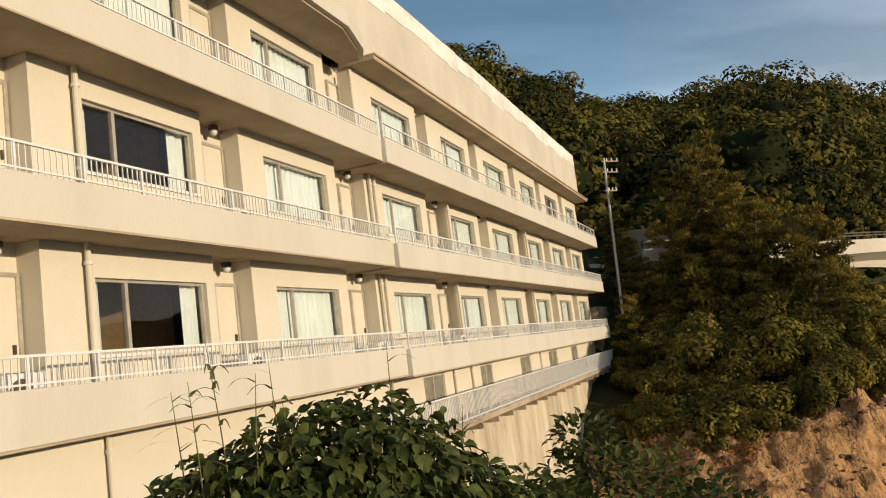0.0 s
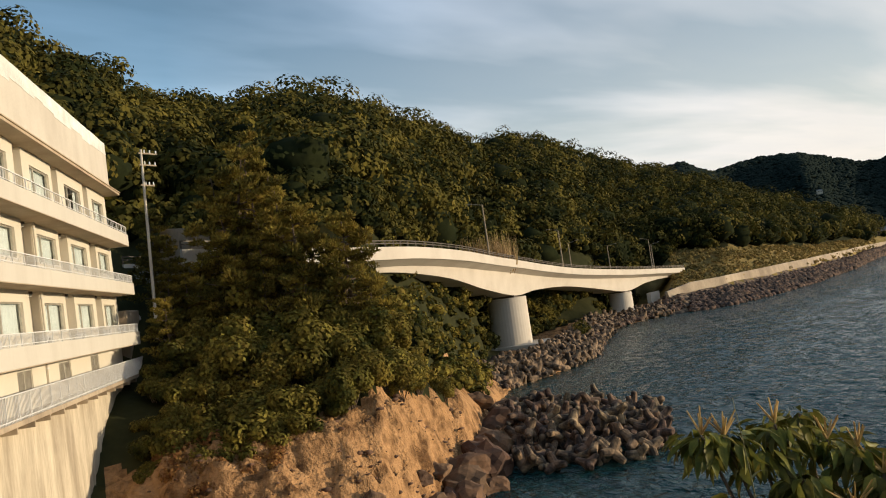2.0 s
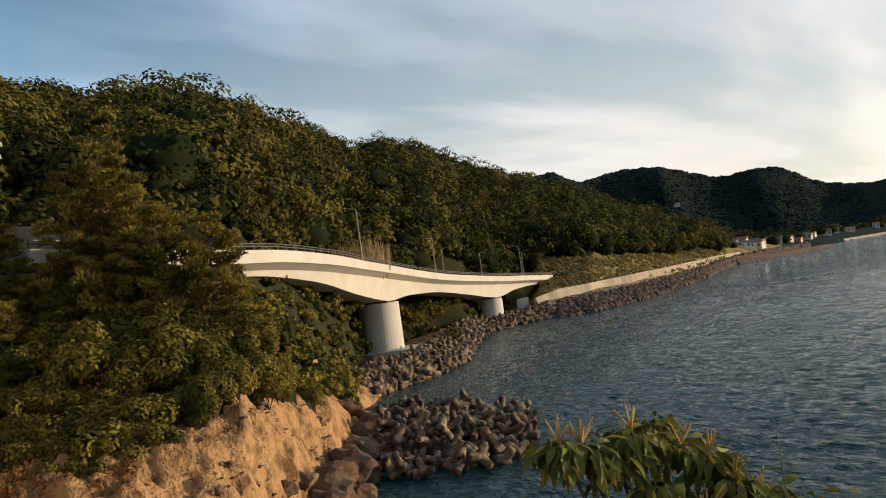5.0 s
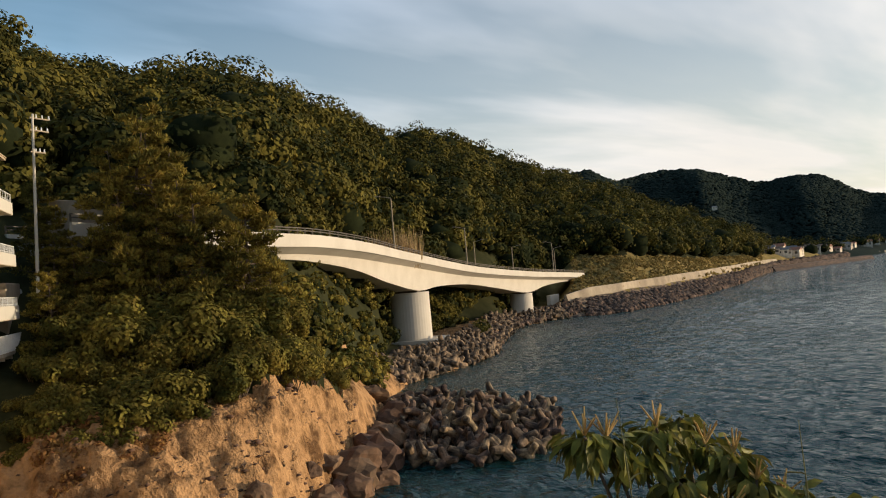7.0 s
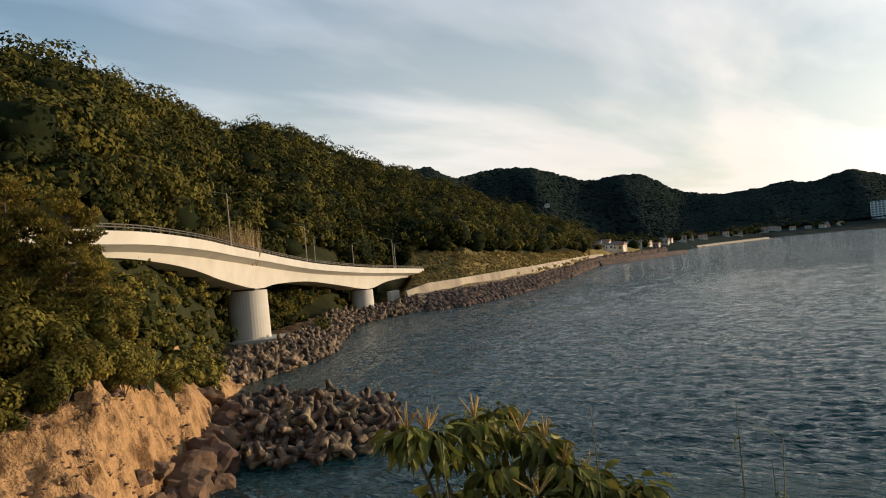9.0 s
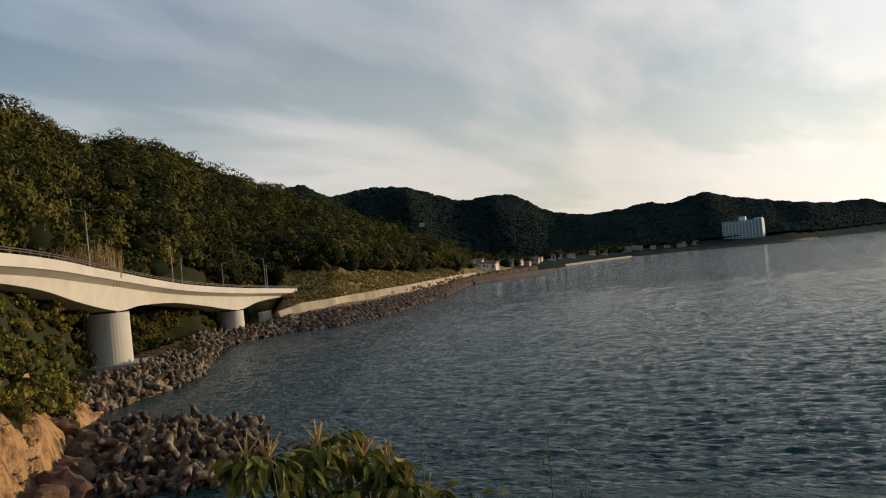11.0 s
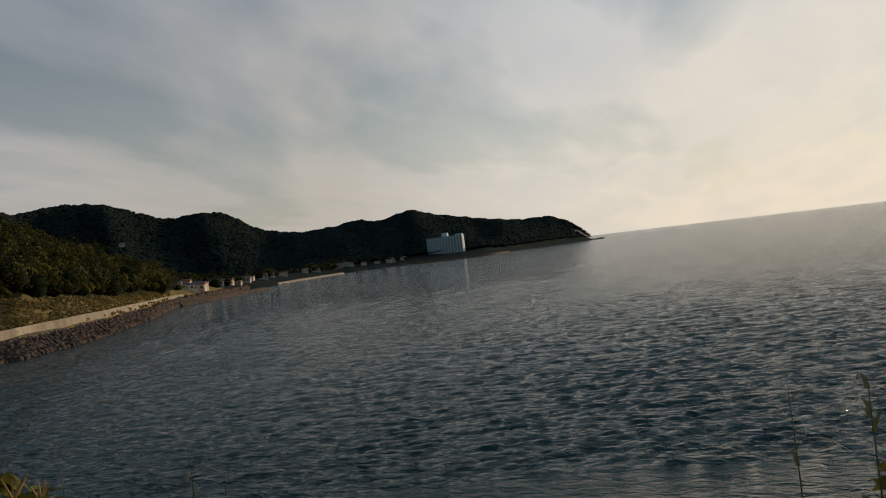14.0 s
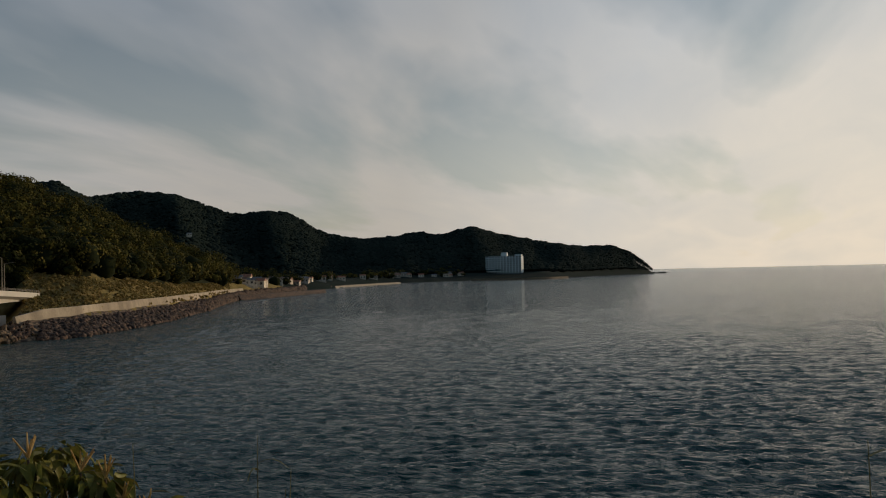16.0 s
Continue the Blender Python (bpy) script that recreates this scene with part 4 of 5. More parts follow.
while y < 69:
    x = 27.0
    while x < 50:
        px, py = x + random.uniform(-0.5, 0.5), y + random.uniform(-0.5, 0.5)
        if inside(px, py, MOUND):
            put_tetrapod(px, py, 0.4 + random.uniform(-0.3, 0.4), random.uniform(0.78, 0.98))
            if random.random() < 0.6 and inside(px, py, [(32, 48), (39, 46), (45, 54), (43, 62), (37, 61)]):
                put_tetrapod(px + 0.6, py + 0.5, 1.35 + random.uniform(-0.3, 0.4), random.uniform(0.78, 0.95))
        x += 1.4
    y += 1.4
# band along the water under and past the bridge
BAND = spline([(45.5, 79), (52, 80.5), (60, 84), (70, 89.5), (78, 97), (90, 109), (103, 122), (113, 130.5), (125, 131.5), (140, 135), (158, 139.5)], 8)
for k in range(len(BAND) - 1):
    p, q = BAND[k], BAND[k + 1]
    d = q - p
    n = np.array([-d[1], d[0]]) / np.hypot(*d)
    wide = 4
    for j in range(wide):
        for m in range(1 if k > 56 else 2):
            c = p + d * ((m + random.random()) / 2) + n * (j * 1.5 + random.uniform(-0.5, 0.5))
            put_tetrapod(c[0], c[1], 0.4 + j * 0.5 + random.uniform(-0.3, 0.5), random.uniform(1.0, 1.3))


bm = bmesh.new()
for m in TETRA_REST:
    n = len(bm.verts)
    bm.from_mesh(TETRA_MESH)
    bm.verts.ensure_lookup_table()
    for v in bm.verts[n:]:
        v.co = m @ v.co
tagged(part("tetrapod_bank", bm, TETRA), "farther bank of piled concrete tetrapods", "tetrapods", kind="stuff")


def rock_mesh(bm, c, size, seed):
    made = bmesh.ops.create_icosphere(bm, subdivisions=3, radius=1.0)["verts"]
    off = Vector((seed * 7.3, seed * 3.1, seed * 1.7))
    cut = random.Random(seed)
    planes = [(Vector((cut.gauss(0, 1), cut.gauss(0, 1), cut.gauss(0, 0.8))).normalized(), cut.uniform(0.45, 0.8)) for _ in range(11)]
    for v in made:
        for n, d in planes:
            over = v.co.dot(n) - d
            if over > 0:
                v.co -= n * over * 0.92
        k = 1.1 + 0.35 * noise.noise(v.co * 0.9 + off) + 0.3 * noise.noise(v.co * 2.3 + off) + 0.14 * noise.noise(v.co * 5.5 + off)
        v.co = Vector((v.co.x * size[0], v.co.y * size[1], v.co.z * size[2])) * k + Vector(c)


def riprap():
    """Far stretch of boulders along the sea wall, past counting."""
    verts, faces = [], []
    base = bmesh.new()
    bmesh.ops.create_icosphere(base, subdivisions=1, radius=1)
    bv = np.array([v.co[:] for v in base.verts])
    bf = np.array([[v.index for v in f.verts] for f in base.faces])
    base.free()
    n = 3800
    b = 45.5 + (62 - 45.5) * rng.random(n) ** 0.8
    r0 = lerp(b, LAND[:, 0], LAND[:, 1])
    t = rng.random(n)
    r = r0 - 1.5 + t * (lerp(b, LAND[:, 0], LAND[:, 2]) - r0 + 1.5)
    s = rng.uniform(0.6, 1.25, (n, 1, 1)) * np.clip(r0 / 260, 0.9, 1.7)[:, None, None]
    vv = bv[None] * s * rng.uniform(0.6, 1.2, (n, len(bv), 1))
    vv = vv + np.stack([r * np.sin(np.radians(b)), r * np.cos(np.radians(b)), -0.1 + t * 3.0], 1)[:, None]
    ff = bf[None] + (np.arange(n) * len(bv))[:, None, None]
    n2 = 800
    b = rng.uniform(32.5, 45, n2)
    r0 = lerp(b, LAND[:, 0], LAND[:, 1])
    r = r0 + 2 + rng.random(n2) ** 1.5 * 18
    s = rng.uniform(0.25, 0.75, (n2, 1, 1))
    v2 = bv[None] * s * rng.uniform(0.6, 1.2, (n2, len(bv), 1)) + np.stack([r * np.sin(np.radians(b)), r * np.cos(np.radians(b)), height(b, r) + 0.1], 1)[:, None]
    vv, n = np.concatenate([vv, v2]), n + n2
    ff = bf[None] + (np.arange(n) * len(bv))[:, None, None]
    ob = raw("riprap", vv.reshape(-1, 3), ff.reshape(-1, 3), TETRA)
    tagged(ob, "long bank of dark boulders below the sea wall", "rocks", kind="stuff")


def cliff_stones():
    """Clods and stones loose on the bare slope, past counting."""
    gen = np.random.default_rng(17)
    base = bmesh.new()
    bmesh.ops.create_icosphere(base, subdivisions=1, radius=1)
    bv = np.array([v.co[:] for v in base.verts])
    bf = np.array([[v.index for v in f.verts] for f in base.faces])
    base.free()
    n = 700
    b = gen.uniform(9.5, 29.5, n)
    r0, r1 = lerp(b, LAND[:, 0], LAND[:, 1]), lerp(b, LAND[:, 0], LAND[:, 2])
    r = r0 + gen.random(n) * (r1 - r0)
    size = (0.04 + 0.20 * gen.random((n, 1, 1)) ** 4) * np.array([1.3, 1.0, 0.55])
    x, y, z = r * np.sin(np.radians(b)), r * np.cos(np.radians(b)), height(b, r)
    z = z + rough_ground(x, y, z, r)
    z = z + gullies(b, r, z, r0, r1)
    v = bv[None] * size * gen.uniform(0.5, 1.2, (n, len(bv), 1)) + np.stack([x, y, z], 1)[:, None]
    f = bf[None] + (np.arange(n) * len(bv))[:, None, None]
    tagged(raw("loose_stones", v.reshape(-1, 3), f.reshape(-1, 3), ROCK), "loose brown stones and clods on the sandy cliff", "stones", kind="stuff")


riprap()
cliff_stones()
for k, (b, r, s) in enumerate(((29.2, 52.5, 2.0), (30.4, 54.5, 2.3), (28.4, 50.0, 1.8), (31.2, 60.5, 2.2), (30.3, 58.5, 1.9), (31.6, 66.5, 2.3), (32.1, 71.5, 1.9), (32.5, 77.5, 1.7), (30.9, 63.0, 1.5), (29.6, 49.0, 1.2), (31.0, 50.5, 1.0), (32.4, 67.0, 1.0), (27.2, 46.5, 1.3), (26.0, 43.5, 1.1), (24.5, 42.2, 0.9), (28.0, 48.2, 1.1), (23.0, 42.6, 0.8), (21.2, 41.0, 0.9), (25.2, 44.2, 0.7), (19.5, 40.6, 0.7), (27.4, 49.4, 0.9), (18.0, 40.2, 0.8), (26.6, 47.8, 0.6), (22.2, 43.4, 0.5), (29.9, 56.2, 1.2), (31.5, 63.6, 1.1), (30.5, 70, 1.2), (31.4, 75, 1.0))):
    p = on_ground(b, r)
    bm = bmesh.new()
    rock_mesh(bm, (0, 0, 0), (s, s * 0.85, s * 0.7), k + 1)
    ob = tagged(part("boulder", bm, ROCK), "brown weathered boulder at the cliff foot", "boulder", "cliff boulders")
    ob.location = (p.x, p.y, max(p.z, 0.0) + s * 0.2)
    ob.rotation_euler.z = k * 1.3


# ---------------------------------------------------------------- woods on the hills
def forest(name, bearings, dists, tree, leaves, leaf, material, label, core=None):
    """Crowns past counting: each a lumpy dark core wrapped in many leaf clumps."""
    n = len(bearings)
    z = height(bearings, dists)
    x, y = dists * np.sin(np.radians(bearings)), dists * np.cos(np.radians(bearings))
    R = tree * (0.55 + 0.95 * rng.random(n) ** 1.5)
    c = np.stack([x, y, z + R * rng.uniform(0.3, 0.75, n)], 1)
    squash = np.stack([np.ones(n), np.ones(n), rng.uniform(0.6, 1.0, n)], 1)[:, None]
    # each crown is a dome of rounded leaf masses with dark gaps between them
    lobes = 10
    out = unit(rng.normal(0, 1, (n, lobes, 3)))
    out[..., 2] = np.abs(out[..., 2]) * 1.2 - 0.25
    out = unit(out)
    mid = c[:, None] + out * squash * R[:, None, None] * rng.uniform(0.5, 0.78, (n, lobes, 1))
    wide = R[:, None] * rng.uniform(0.30, 0.52, (n, lobes))
    per = leaves // lobes
    d = unit(rng.normal(0, 1, (n, lobes, per, 3)) + out[:, :, None] * 0.7 + np.array([0, 0, 0.25]))
    pts = (mid[:, :, None] + d * wide[..., None, None] * rng.uniform(0.8, 1.05, (n, lobes, per, 1)) * np.array([1, 1, 0.75])).reshape(-1, 3)
    d = d.reshape(-1, 3)
    v, f = leaf_quads(pts, d * 0.5, leaf, leaf * 0.8, face=d, scatter=0.13)
    ob = raw(name, v, f, material)
    tagged(ob, label, "trees", kind="stuff")
    base = bmesh.new()
    bmesh.ops.create_icosphere(base, subdivisions=1, radius=1)
    bv = np.array([q.co[:] for q in base.verts])
    bf = np.array([[q.index for q in fc.verts] for fc in base.faces])
    base.free()
    # cores fill the gaps; their dark colour stands in for shade on the trees
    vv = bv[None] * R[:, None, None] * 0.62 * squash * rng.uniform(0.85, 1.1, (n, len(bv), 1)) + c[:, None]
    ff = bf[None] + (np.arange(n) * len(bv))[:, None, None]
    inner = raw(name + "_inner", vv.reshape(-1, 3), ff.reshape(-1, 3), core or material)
    tagged(inner, "crown cores of the wooded slope, mostly coloured as shade", "trees", kind="stuff")


def scatter(count, b0, b1, inner, outer, clear=0.0):
    """Random bearings and distances, even over the ground, between two distance functions, clear of the bridge."""
    b = rng.uniform(b0, b1, count * 3)
    lo, hi = inner(b), outer(b)
    r = np.sqrt(rng.uniform(0, 1, len(b)) * (hi**2 - lo**2) + lo**2)
    keep = rng.random(len(b)) < (hi**2 - lo**2) / (hi**2 - lo**2).max()
    b, r = b[keep][:count], r[keep][:count]
    if clear:
        line = np.array(STATIONS)[:, :2]
        t = np.linspace(0, len(line) - 1, 120)
        bx, by = (np.interp(t, np.arange(len(line)), line[:, k]) for k in (0, 1))
        x, y = r * np.sin(np.radians(b)), r * np.cos(np.radians(b))
        free = np.hypot(x[:, None] - bx, y[:, None] - by).min(1) > clear
        b, r = b[free], r[free]
    return b, r


shelf = lambda b: lerp(b, LAND[:, 0], LAND[:, 4]) + 5
crest = lambda b: lerp(b, LAND[:, 0], LAND[:, 6]) + 8
bb, rr = scatter(720, -8, 34, lambda b: np.where(b > 26, np.maximum(shelf(b), 106 + (b - 27.9) * 6.5), np.where(b > 11, np.maximum(shelf(b), 84), shelf(b))), lambda b: np.minimum(crest(b), 175), 9.5)
forest("near_slope_woods", bb, rr, 4.4, 440, 0.66, LEAF_HILL, "dense broadleaf wood on the near hillside", SHADE_CORE)
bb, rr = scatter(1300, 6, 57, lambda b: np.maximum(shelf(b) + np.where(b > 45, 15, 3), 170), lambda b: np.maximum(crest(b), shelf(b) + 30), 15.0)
forest("hill_woods", bb, rr, 6.0, 400, 0.86, LEAF_HILL, "dense dark green wood covering the hill", SHADE_CORE)
bb, rr = scatter(760, 13, 33, lambda b: 68 + np.maximum(b - 24, 0) * 4.5, lambda b: 104 + np.maximum(b - 22, 0) * 4.5, 5.0)
forest("roadside_scrub", bb, rr, 2.0, 150, 0.5, LEAF_HILL, "dark scrub along the road above the bridge", SHADE_CORE)
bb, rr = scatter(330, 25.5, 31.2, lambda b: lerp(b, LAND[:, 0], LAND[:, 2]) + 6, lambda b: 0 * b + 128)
forest("low_bank_scrub", bb, rr, 1.15, 130, 0.4, LEAF_BUSH, "low scrub on the sandy bank beside the bridge pier", SHADE_CORE)
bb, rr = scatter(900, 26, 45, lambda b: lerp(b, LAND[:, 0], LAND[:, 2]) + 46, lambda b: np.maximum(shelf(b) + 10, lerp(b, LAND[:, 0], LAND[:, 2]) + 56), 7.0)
forest("shore_scrub", bb, rr, 1.9, 130, 0.45, LEAF_HILL, "low scrub on the bank below the bridge", SHADE_CORE)

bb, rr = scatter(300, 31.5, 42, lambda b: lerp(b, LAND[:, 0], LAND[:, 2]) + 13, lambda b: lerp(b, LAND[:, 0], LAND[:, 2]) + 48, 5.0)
forest("bank_scrub", bb, rr, 1.5, 120, 0.38, LEAF_HILL, "dark low scrub on the bank behind the pier", SHADE_CORE)


bb, rr = scatter(1500, 44.6, 57, lambda b: lerp(b, LAND[:, 0], LAND[:, 2]) + 4, lambda b: shelf(b) + 14)
forest("verge_weeds", bb, rr, 0.55, 33, 0.4, LEAF_VERGE, "rough weeds and long grass behind the sea wall", VERGE)


bb, rr = scatter(120, 56, 73, lambda b: lerp(b, LAND[:, 0], LAND[:, 4]) - 4, lambda b: lerp(b, LAND[:, 0], LAND[:, 4]) + 90)
forest("village_trees", bb, rr, 4.6, 104, 1.1, LEAF_HILL, "dark trees standing between the shore houses", SHADE_CORE)


def far_forest():
    n = 26000
    b = rng.uniform(40, 86, n)
    fr = lerp(b, FAR[:, 0], FAR[:, 1])
    lo = np.maximum(lerp(b, LAND[:, 0], LAND[:, 6]), fr * 0.74)
    r = lo + (fr + 20 - lo) * rng.random(n)
    z = height(b, r)
    keep = z > 3
    b, r, z = b[keep], r[keep], z[keep]
    n = len(b)
    base = bmesh.new()
    bmesh.ops.create_icosphere(base, subdivisions=1, radius=1)
    bv = np.array([q.co[:] for q in base.verts])
    bf = np.array([[q.index for q in fc.verts] for fc in base.faces])
    base.free()
    R = rng.uniform(2.4, 4.6, (n, 1, 1)) * np.clip((86.6 - b) / 3, 0.25, 1)[:, None, None]
    vv = bv[None] * R * np.array([1, 1, 0.5]) * rng.uniform(0.75, 1.2, (n, len(bv), 1)) + np.stack([r * np.sin(np.radians(b)), r * np.cos(np.radians(b)), z + 3.0], 1)[:, None]
    ff = bf[None] + (np.arange(n) * len(bv))[:, None, None]
    ob = raw("far_woods", vv.reshape(-1, 3), ff.reshape(-1, 3), HAZED_WOOD, smooth=True)
    tagged(ob, "distant hill woods, haze and shade put into their colour", "trees", kind="stuff")


far_forest()


# ---------------------------------------------------------------- single trees on the headland
def foliage_points(centres, radii, count, gen, flat=0.6):
    pts, out = [], []
    for c, r in zip(centres, radii):
        d = unit(gen.normal(0, 1, (count, 3)))
        k = gen.uniform(0.35, 1.0, (count, 1)) ** 0.6
        pts.append(np.array(c) + d * k * r * np.array([1, 1, flat]))
        out.append(d)
    return np.vstack(pts), np.vstack(out)


def pine(h, seed, m):
    """Leaning coastal pine: tapered trunk, limbs, tiers of needle clumps with gaps."""
    gen = np.random.default_rng(seed)
    t = thing("pine_tree", m, label="tall dark coastal pine with layered ragged branches", category="tree", group="headland pines")
    bm = bmesh.new()
    p = Vector((0, 0, -1.0))
    stem = [p]
    for k in range(7):
        p = p + Vector((gen.normal(0, 0.22), gen.normal(0, 0.22), (h + 0.4) / 7))
        stem.append(p)
    for k in range(7):
        tube(bm, stem[k], stem[k + 1], 0.22 * (1 - k / 8), 0.22 * (1 - (k + 1) / 8), 7)
    part("trunk", bm, BARK, t)
    bm = bmesh.new()
    cs, rs = [], []
    for k in range(24):
        q = 0.22 + 0.78 * (k + gen.random()) / 24
        i = min(int(q * 7), 6)
        at = stem[i].lerp(stem[i + 1], q * 7 - i)
        a = k * 2.4 + gen.normal(0, 0.4)
        ln = (0.32 * h * (1 - q) + 0.9) * gen.uniform(0.7, 1.15)
        end = at + Vector((math.cos(a) * ln, math.sin(a) * ln, ln * gen.uniform(0.0, 0.35)))
        tube(bm, at, end, 0.06, 0.02, 5)
        for s in (1.0, 0.62):
            c = at.lerp(end, s)
            cs.append(c[:])
            rs.append(gen.uniform(0.65, 1.15) * (0.6 + 0.5 * (1 - q)))
    part("branchwork", bm, BARK, t)
    pts, out = foliage_points(cs, rs, 110, gen, 0.5)
    v, f = leaf_quads(pts, out + np.array([0, 0, 0.7]), 0.40, 0.11, gen=gen)
    raw("crown", v, f, LEAF_PINE, t)
    return t


def shrub(r, seed, m, mat, name="shrub", label="dense green coastal shrub"):
    gen = np.random.default_rng(seed)
    t = thing(name, m, label=label, category="shrub", group="headland shrubs")
    bm = bmesh.new()
    cs, rs = [], []
    for k in range(11):
        a = gen.uniform(0, 6.28)
        q = gen.uniform(0.15, 0.85) * r
        c = Vector((math.cos(a) * q, math.sin(a) * q, r * gen.uniform(0.35, 1.05)))
        tube(bm, (0, 0, -0.5), c, 0.05, 0.015, 5)
        cs.append(c[:])
        rs.append(r * gen.uniform(0.35, 0.55))
    part("stem_framework", bm, BARK, t)
    pts, out = foliage_points(cs, rs, 230, gen, 0.85)
    v, f = leaf_quads(pts, out, 0.24, 0.14, gen=gen, face=out + np.array([0, 0, 0.2]))
    raw("crown", v, f, mat, t)
    return t


def stand(b, r, size=1.0, turn=0.0):
    p = on_ground(b, r)
    return Matrix.LocRotScale(p, Euler((0, 0, turn)), (size,) * 3)


PINES = [pine(12.5, 11, stand(16.2, 60, 1.08)), pine(11.0, 12, stand(17.6, 59, 1.08, 1)), pine(9.0, 13, stand(20.6, 56.5, 1.05, 2))]
for k, (b, r, s, which) in enumerate(((12.6, 60, 0.45, 1), (13.6, 60, 0.5, 2), (16.0, 60, 0.8, 0), (11.6, 61, 0.42, 1), (10.6, 64, 0.62, 2), (11.1, 66, 0.6, 1), (11.9, 57, 0.45, 2), (16.4, 64, 0.85, 1), (16.9, 63, 0.88, 0), (18.8, 60, 0.88, 1), (19.4, 58.5, 0.72, 0), (22.0, 56.5, 0.9, 2), (23.2, 55.5, 0.85, 2), (21.2, 60, 0.62, 0), (24.4, 55, 0.55, 2),
                                      (16.6, 66, 0.75, 2), (17.6, 66, 0.7, 2), (16.2, 68, 0.6, 1), (18.4, 66, 0.7, 2), (16.0, 58, 0.6, 2), (18.0, 57.5, 0.62, 1), (16.4, 58.5, 0.6, 2))):
    copy_thing(PINES[which], stand(b, r, s, k * 1.7))
SHRUBS = [shrub(1.7, 21, stand(25.5, 51.5), LEAF_BUSH), shrub(1.5, 22, stand(22.6, 48, 1.0, 1), LEAF_BUSH), shrub(1.9, 23, stand(27.0, 53.5, 0.75), LEAF_PINE)]
spots = [(b, r) for b in np.arange(9.5, 29.5, 0.9) for r in (45.2, 47.4, 49.8, 52.2, 54.6, 57.2)]
for k, (b, r) in enumerate(spots):
    b, r = b + random.uniform(-0.4, 0.4), r + random.uniform(-1, 1)
    edge = float(lerp(b, LAND[:, 0], LAND[:, 2]))
    if r > edge + 0.3 and r < edge + 13 and r * math.sin(radians(b - 18.76)) > -8.2:
        low = 0.55 if b > 27.0 else 0.85 if b > 25.3 else 0.62 if r * math.sin(radians(b - 18.76)) < -6.3 else 1.0
        copy_thing(SHRUBS[k % 3], stand(b, r, low * random.uniform(0.7, 1.2) * (1.25 if r > edge + 6 and b > 15 else 1.0), k * 0.9))
copy_thing(SHRUBS[2], stand(28.6, 56.0, 0.7, 0.4))
for k in range(20):
    b, r = 11.2 + (k % 7) * 0.85 + random.uniform(-0.2, 0.2), 60.5 + (k // 7) * 3.2 + random.uniform(-0.8, 0.8)
    if b < 14.9:
        r -= 1.0
    copy_thing(SHRUBS[k % 3], stand(b, r, random.uniform(1.3, 1.9) * (0.5 if b < 14.9 else 1.0), k * 1.1))
dry = shrub(1.3, 27, stand(13.6, 43.6), LEAF_DRY, "dry_shrub", "reddish-brown withered shrub on the cliff edge")
for b, r, q in ((12.6, 44.0, 0.9), (14.4, 44.6, 0.8), (15.2, 43.8, 0.7), (11.5, 45.0, 1.0), (16.2, 43.5, 0.8), (13.2, 45.6, 1.15), (14.0, 42.6, 0.7), (12.2, 42.8, 0.7), (11.8, 46.4, 1.1), (17.2, 44.4, 0.7)):
    copy_thing(dry, stand(b, r, q, b))


# ---------------------------------------------------------------- utility pole, old wall pieces, reeds
def utility_pole():
    p = Vector((60 * math.sin(radians(10.75)), 60 * math.cos(radians(10.75)), 14.5))
    t = thing("utility_pole", pose(*p, 0, 2, 20), label="pale concrete utility pole with crossarms and insulators", category="utility pole")
    bm = bmesh.new()
    tube(bm, (0, 0, -3.5), (0, 0, 9.8), 0.12, 0.075, 10)
    part("pole", bm, CONCRETE, t)
    for z, w in ((9.5, 0.9), (8.7, 0.8), (7.3, 0.6)):
        arm = obj("crossarm", None, t)
        bm = bmesh.new()
        box(bm, -0.2, -0.05, z, w * 1.3, 0.05, z + 0.09)
        part("arm_bar", bm, WALLCON, arm)
        for q in (0.25, 0.7, 1.2):
            bm = bmesh.new()
            tube(bm, (w * q, 0, z + 0.09), (w * q, 0, z + 0.3), 0.06, 0.04, 8)
            part("insulator", bm, WHITE, arm)


utility_pole()
for k, (b, r, z, w, h) in enumerate(((13.3, 67, 17.3, 1.4, 1.4), (14.4, 67.5, 16.5, 1.0, 1.2), (12.3, 66.5, 17.9, 1.1, 1.5))):
    x, y = r * math.sin(radians(b)), r * math.cos(radians(b))
    bm = bmesh.new()
    box(bm, -w, -0.3, -2.5, w, 0.3, h, bevel=0.05)
    ob = tagged(part("old_wall", bm, WALLCON), "broken sunlit concrete wall among the trees", "wall", "old wall pieces")
    ob.matrix_world = pose(x, y, z, 0, 3 * k, -20 - 8 * k)


def reed_bed(places, h, name, mat, label, lean=0.15):
    n = len(places)
    base = np.array(places)
    tip = base + np.stack([rng.normal(0, lean * h, n), rng.normal(0, lean * h, n), h * rng.uniform(0.6, 1.1, n)], 1)
    side = unit(np.cross(tip - base, rng.normal(0, 1, (n, 3)))) * 0.012 * h
    v = np.stack([base - side, base + side, tip + side * 0.3, tip - side * 0.3], 1).reshape(-1, 3)
    ob = raw(name, v, np.arange(4 * n).reshape(n, 4), mat)
    return tagged(ob, label, "reeds", kind="stuff")


pl = []
for k in range(900):
    b, r = random.uniform(27.5, 34.5), random.uniform(128, 136)
    pl.append((r * math.sin(radians(b)), r * math.cos(radians(b)), 15.0 + random.uniform(-2.0, 0.4)))
reed_bed(pl, 4.6, "dry_reeds", STRAW, "tall dry reeds behind the bridge parapet", 0.1)


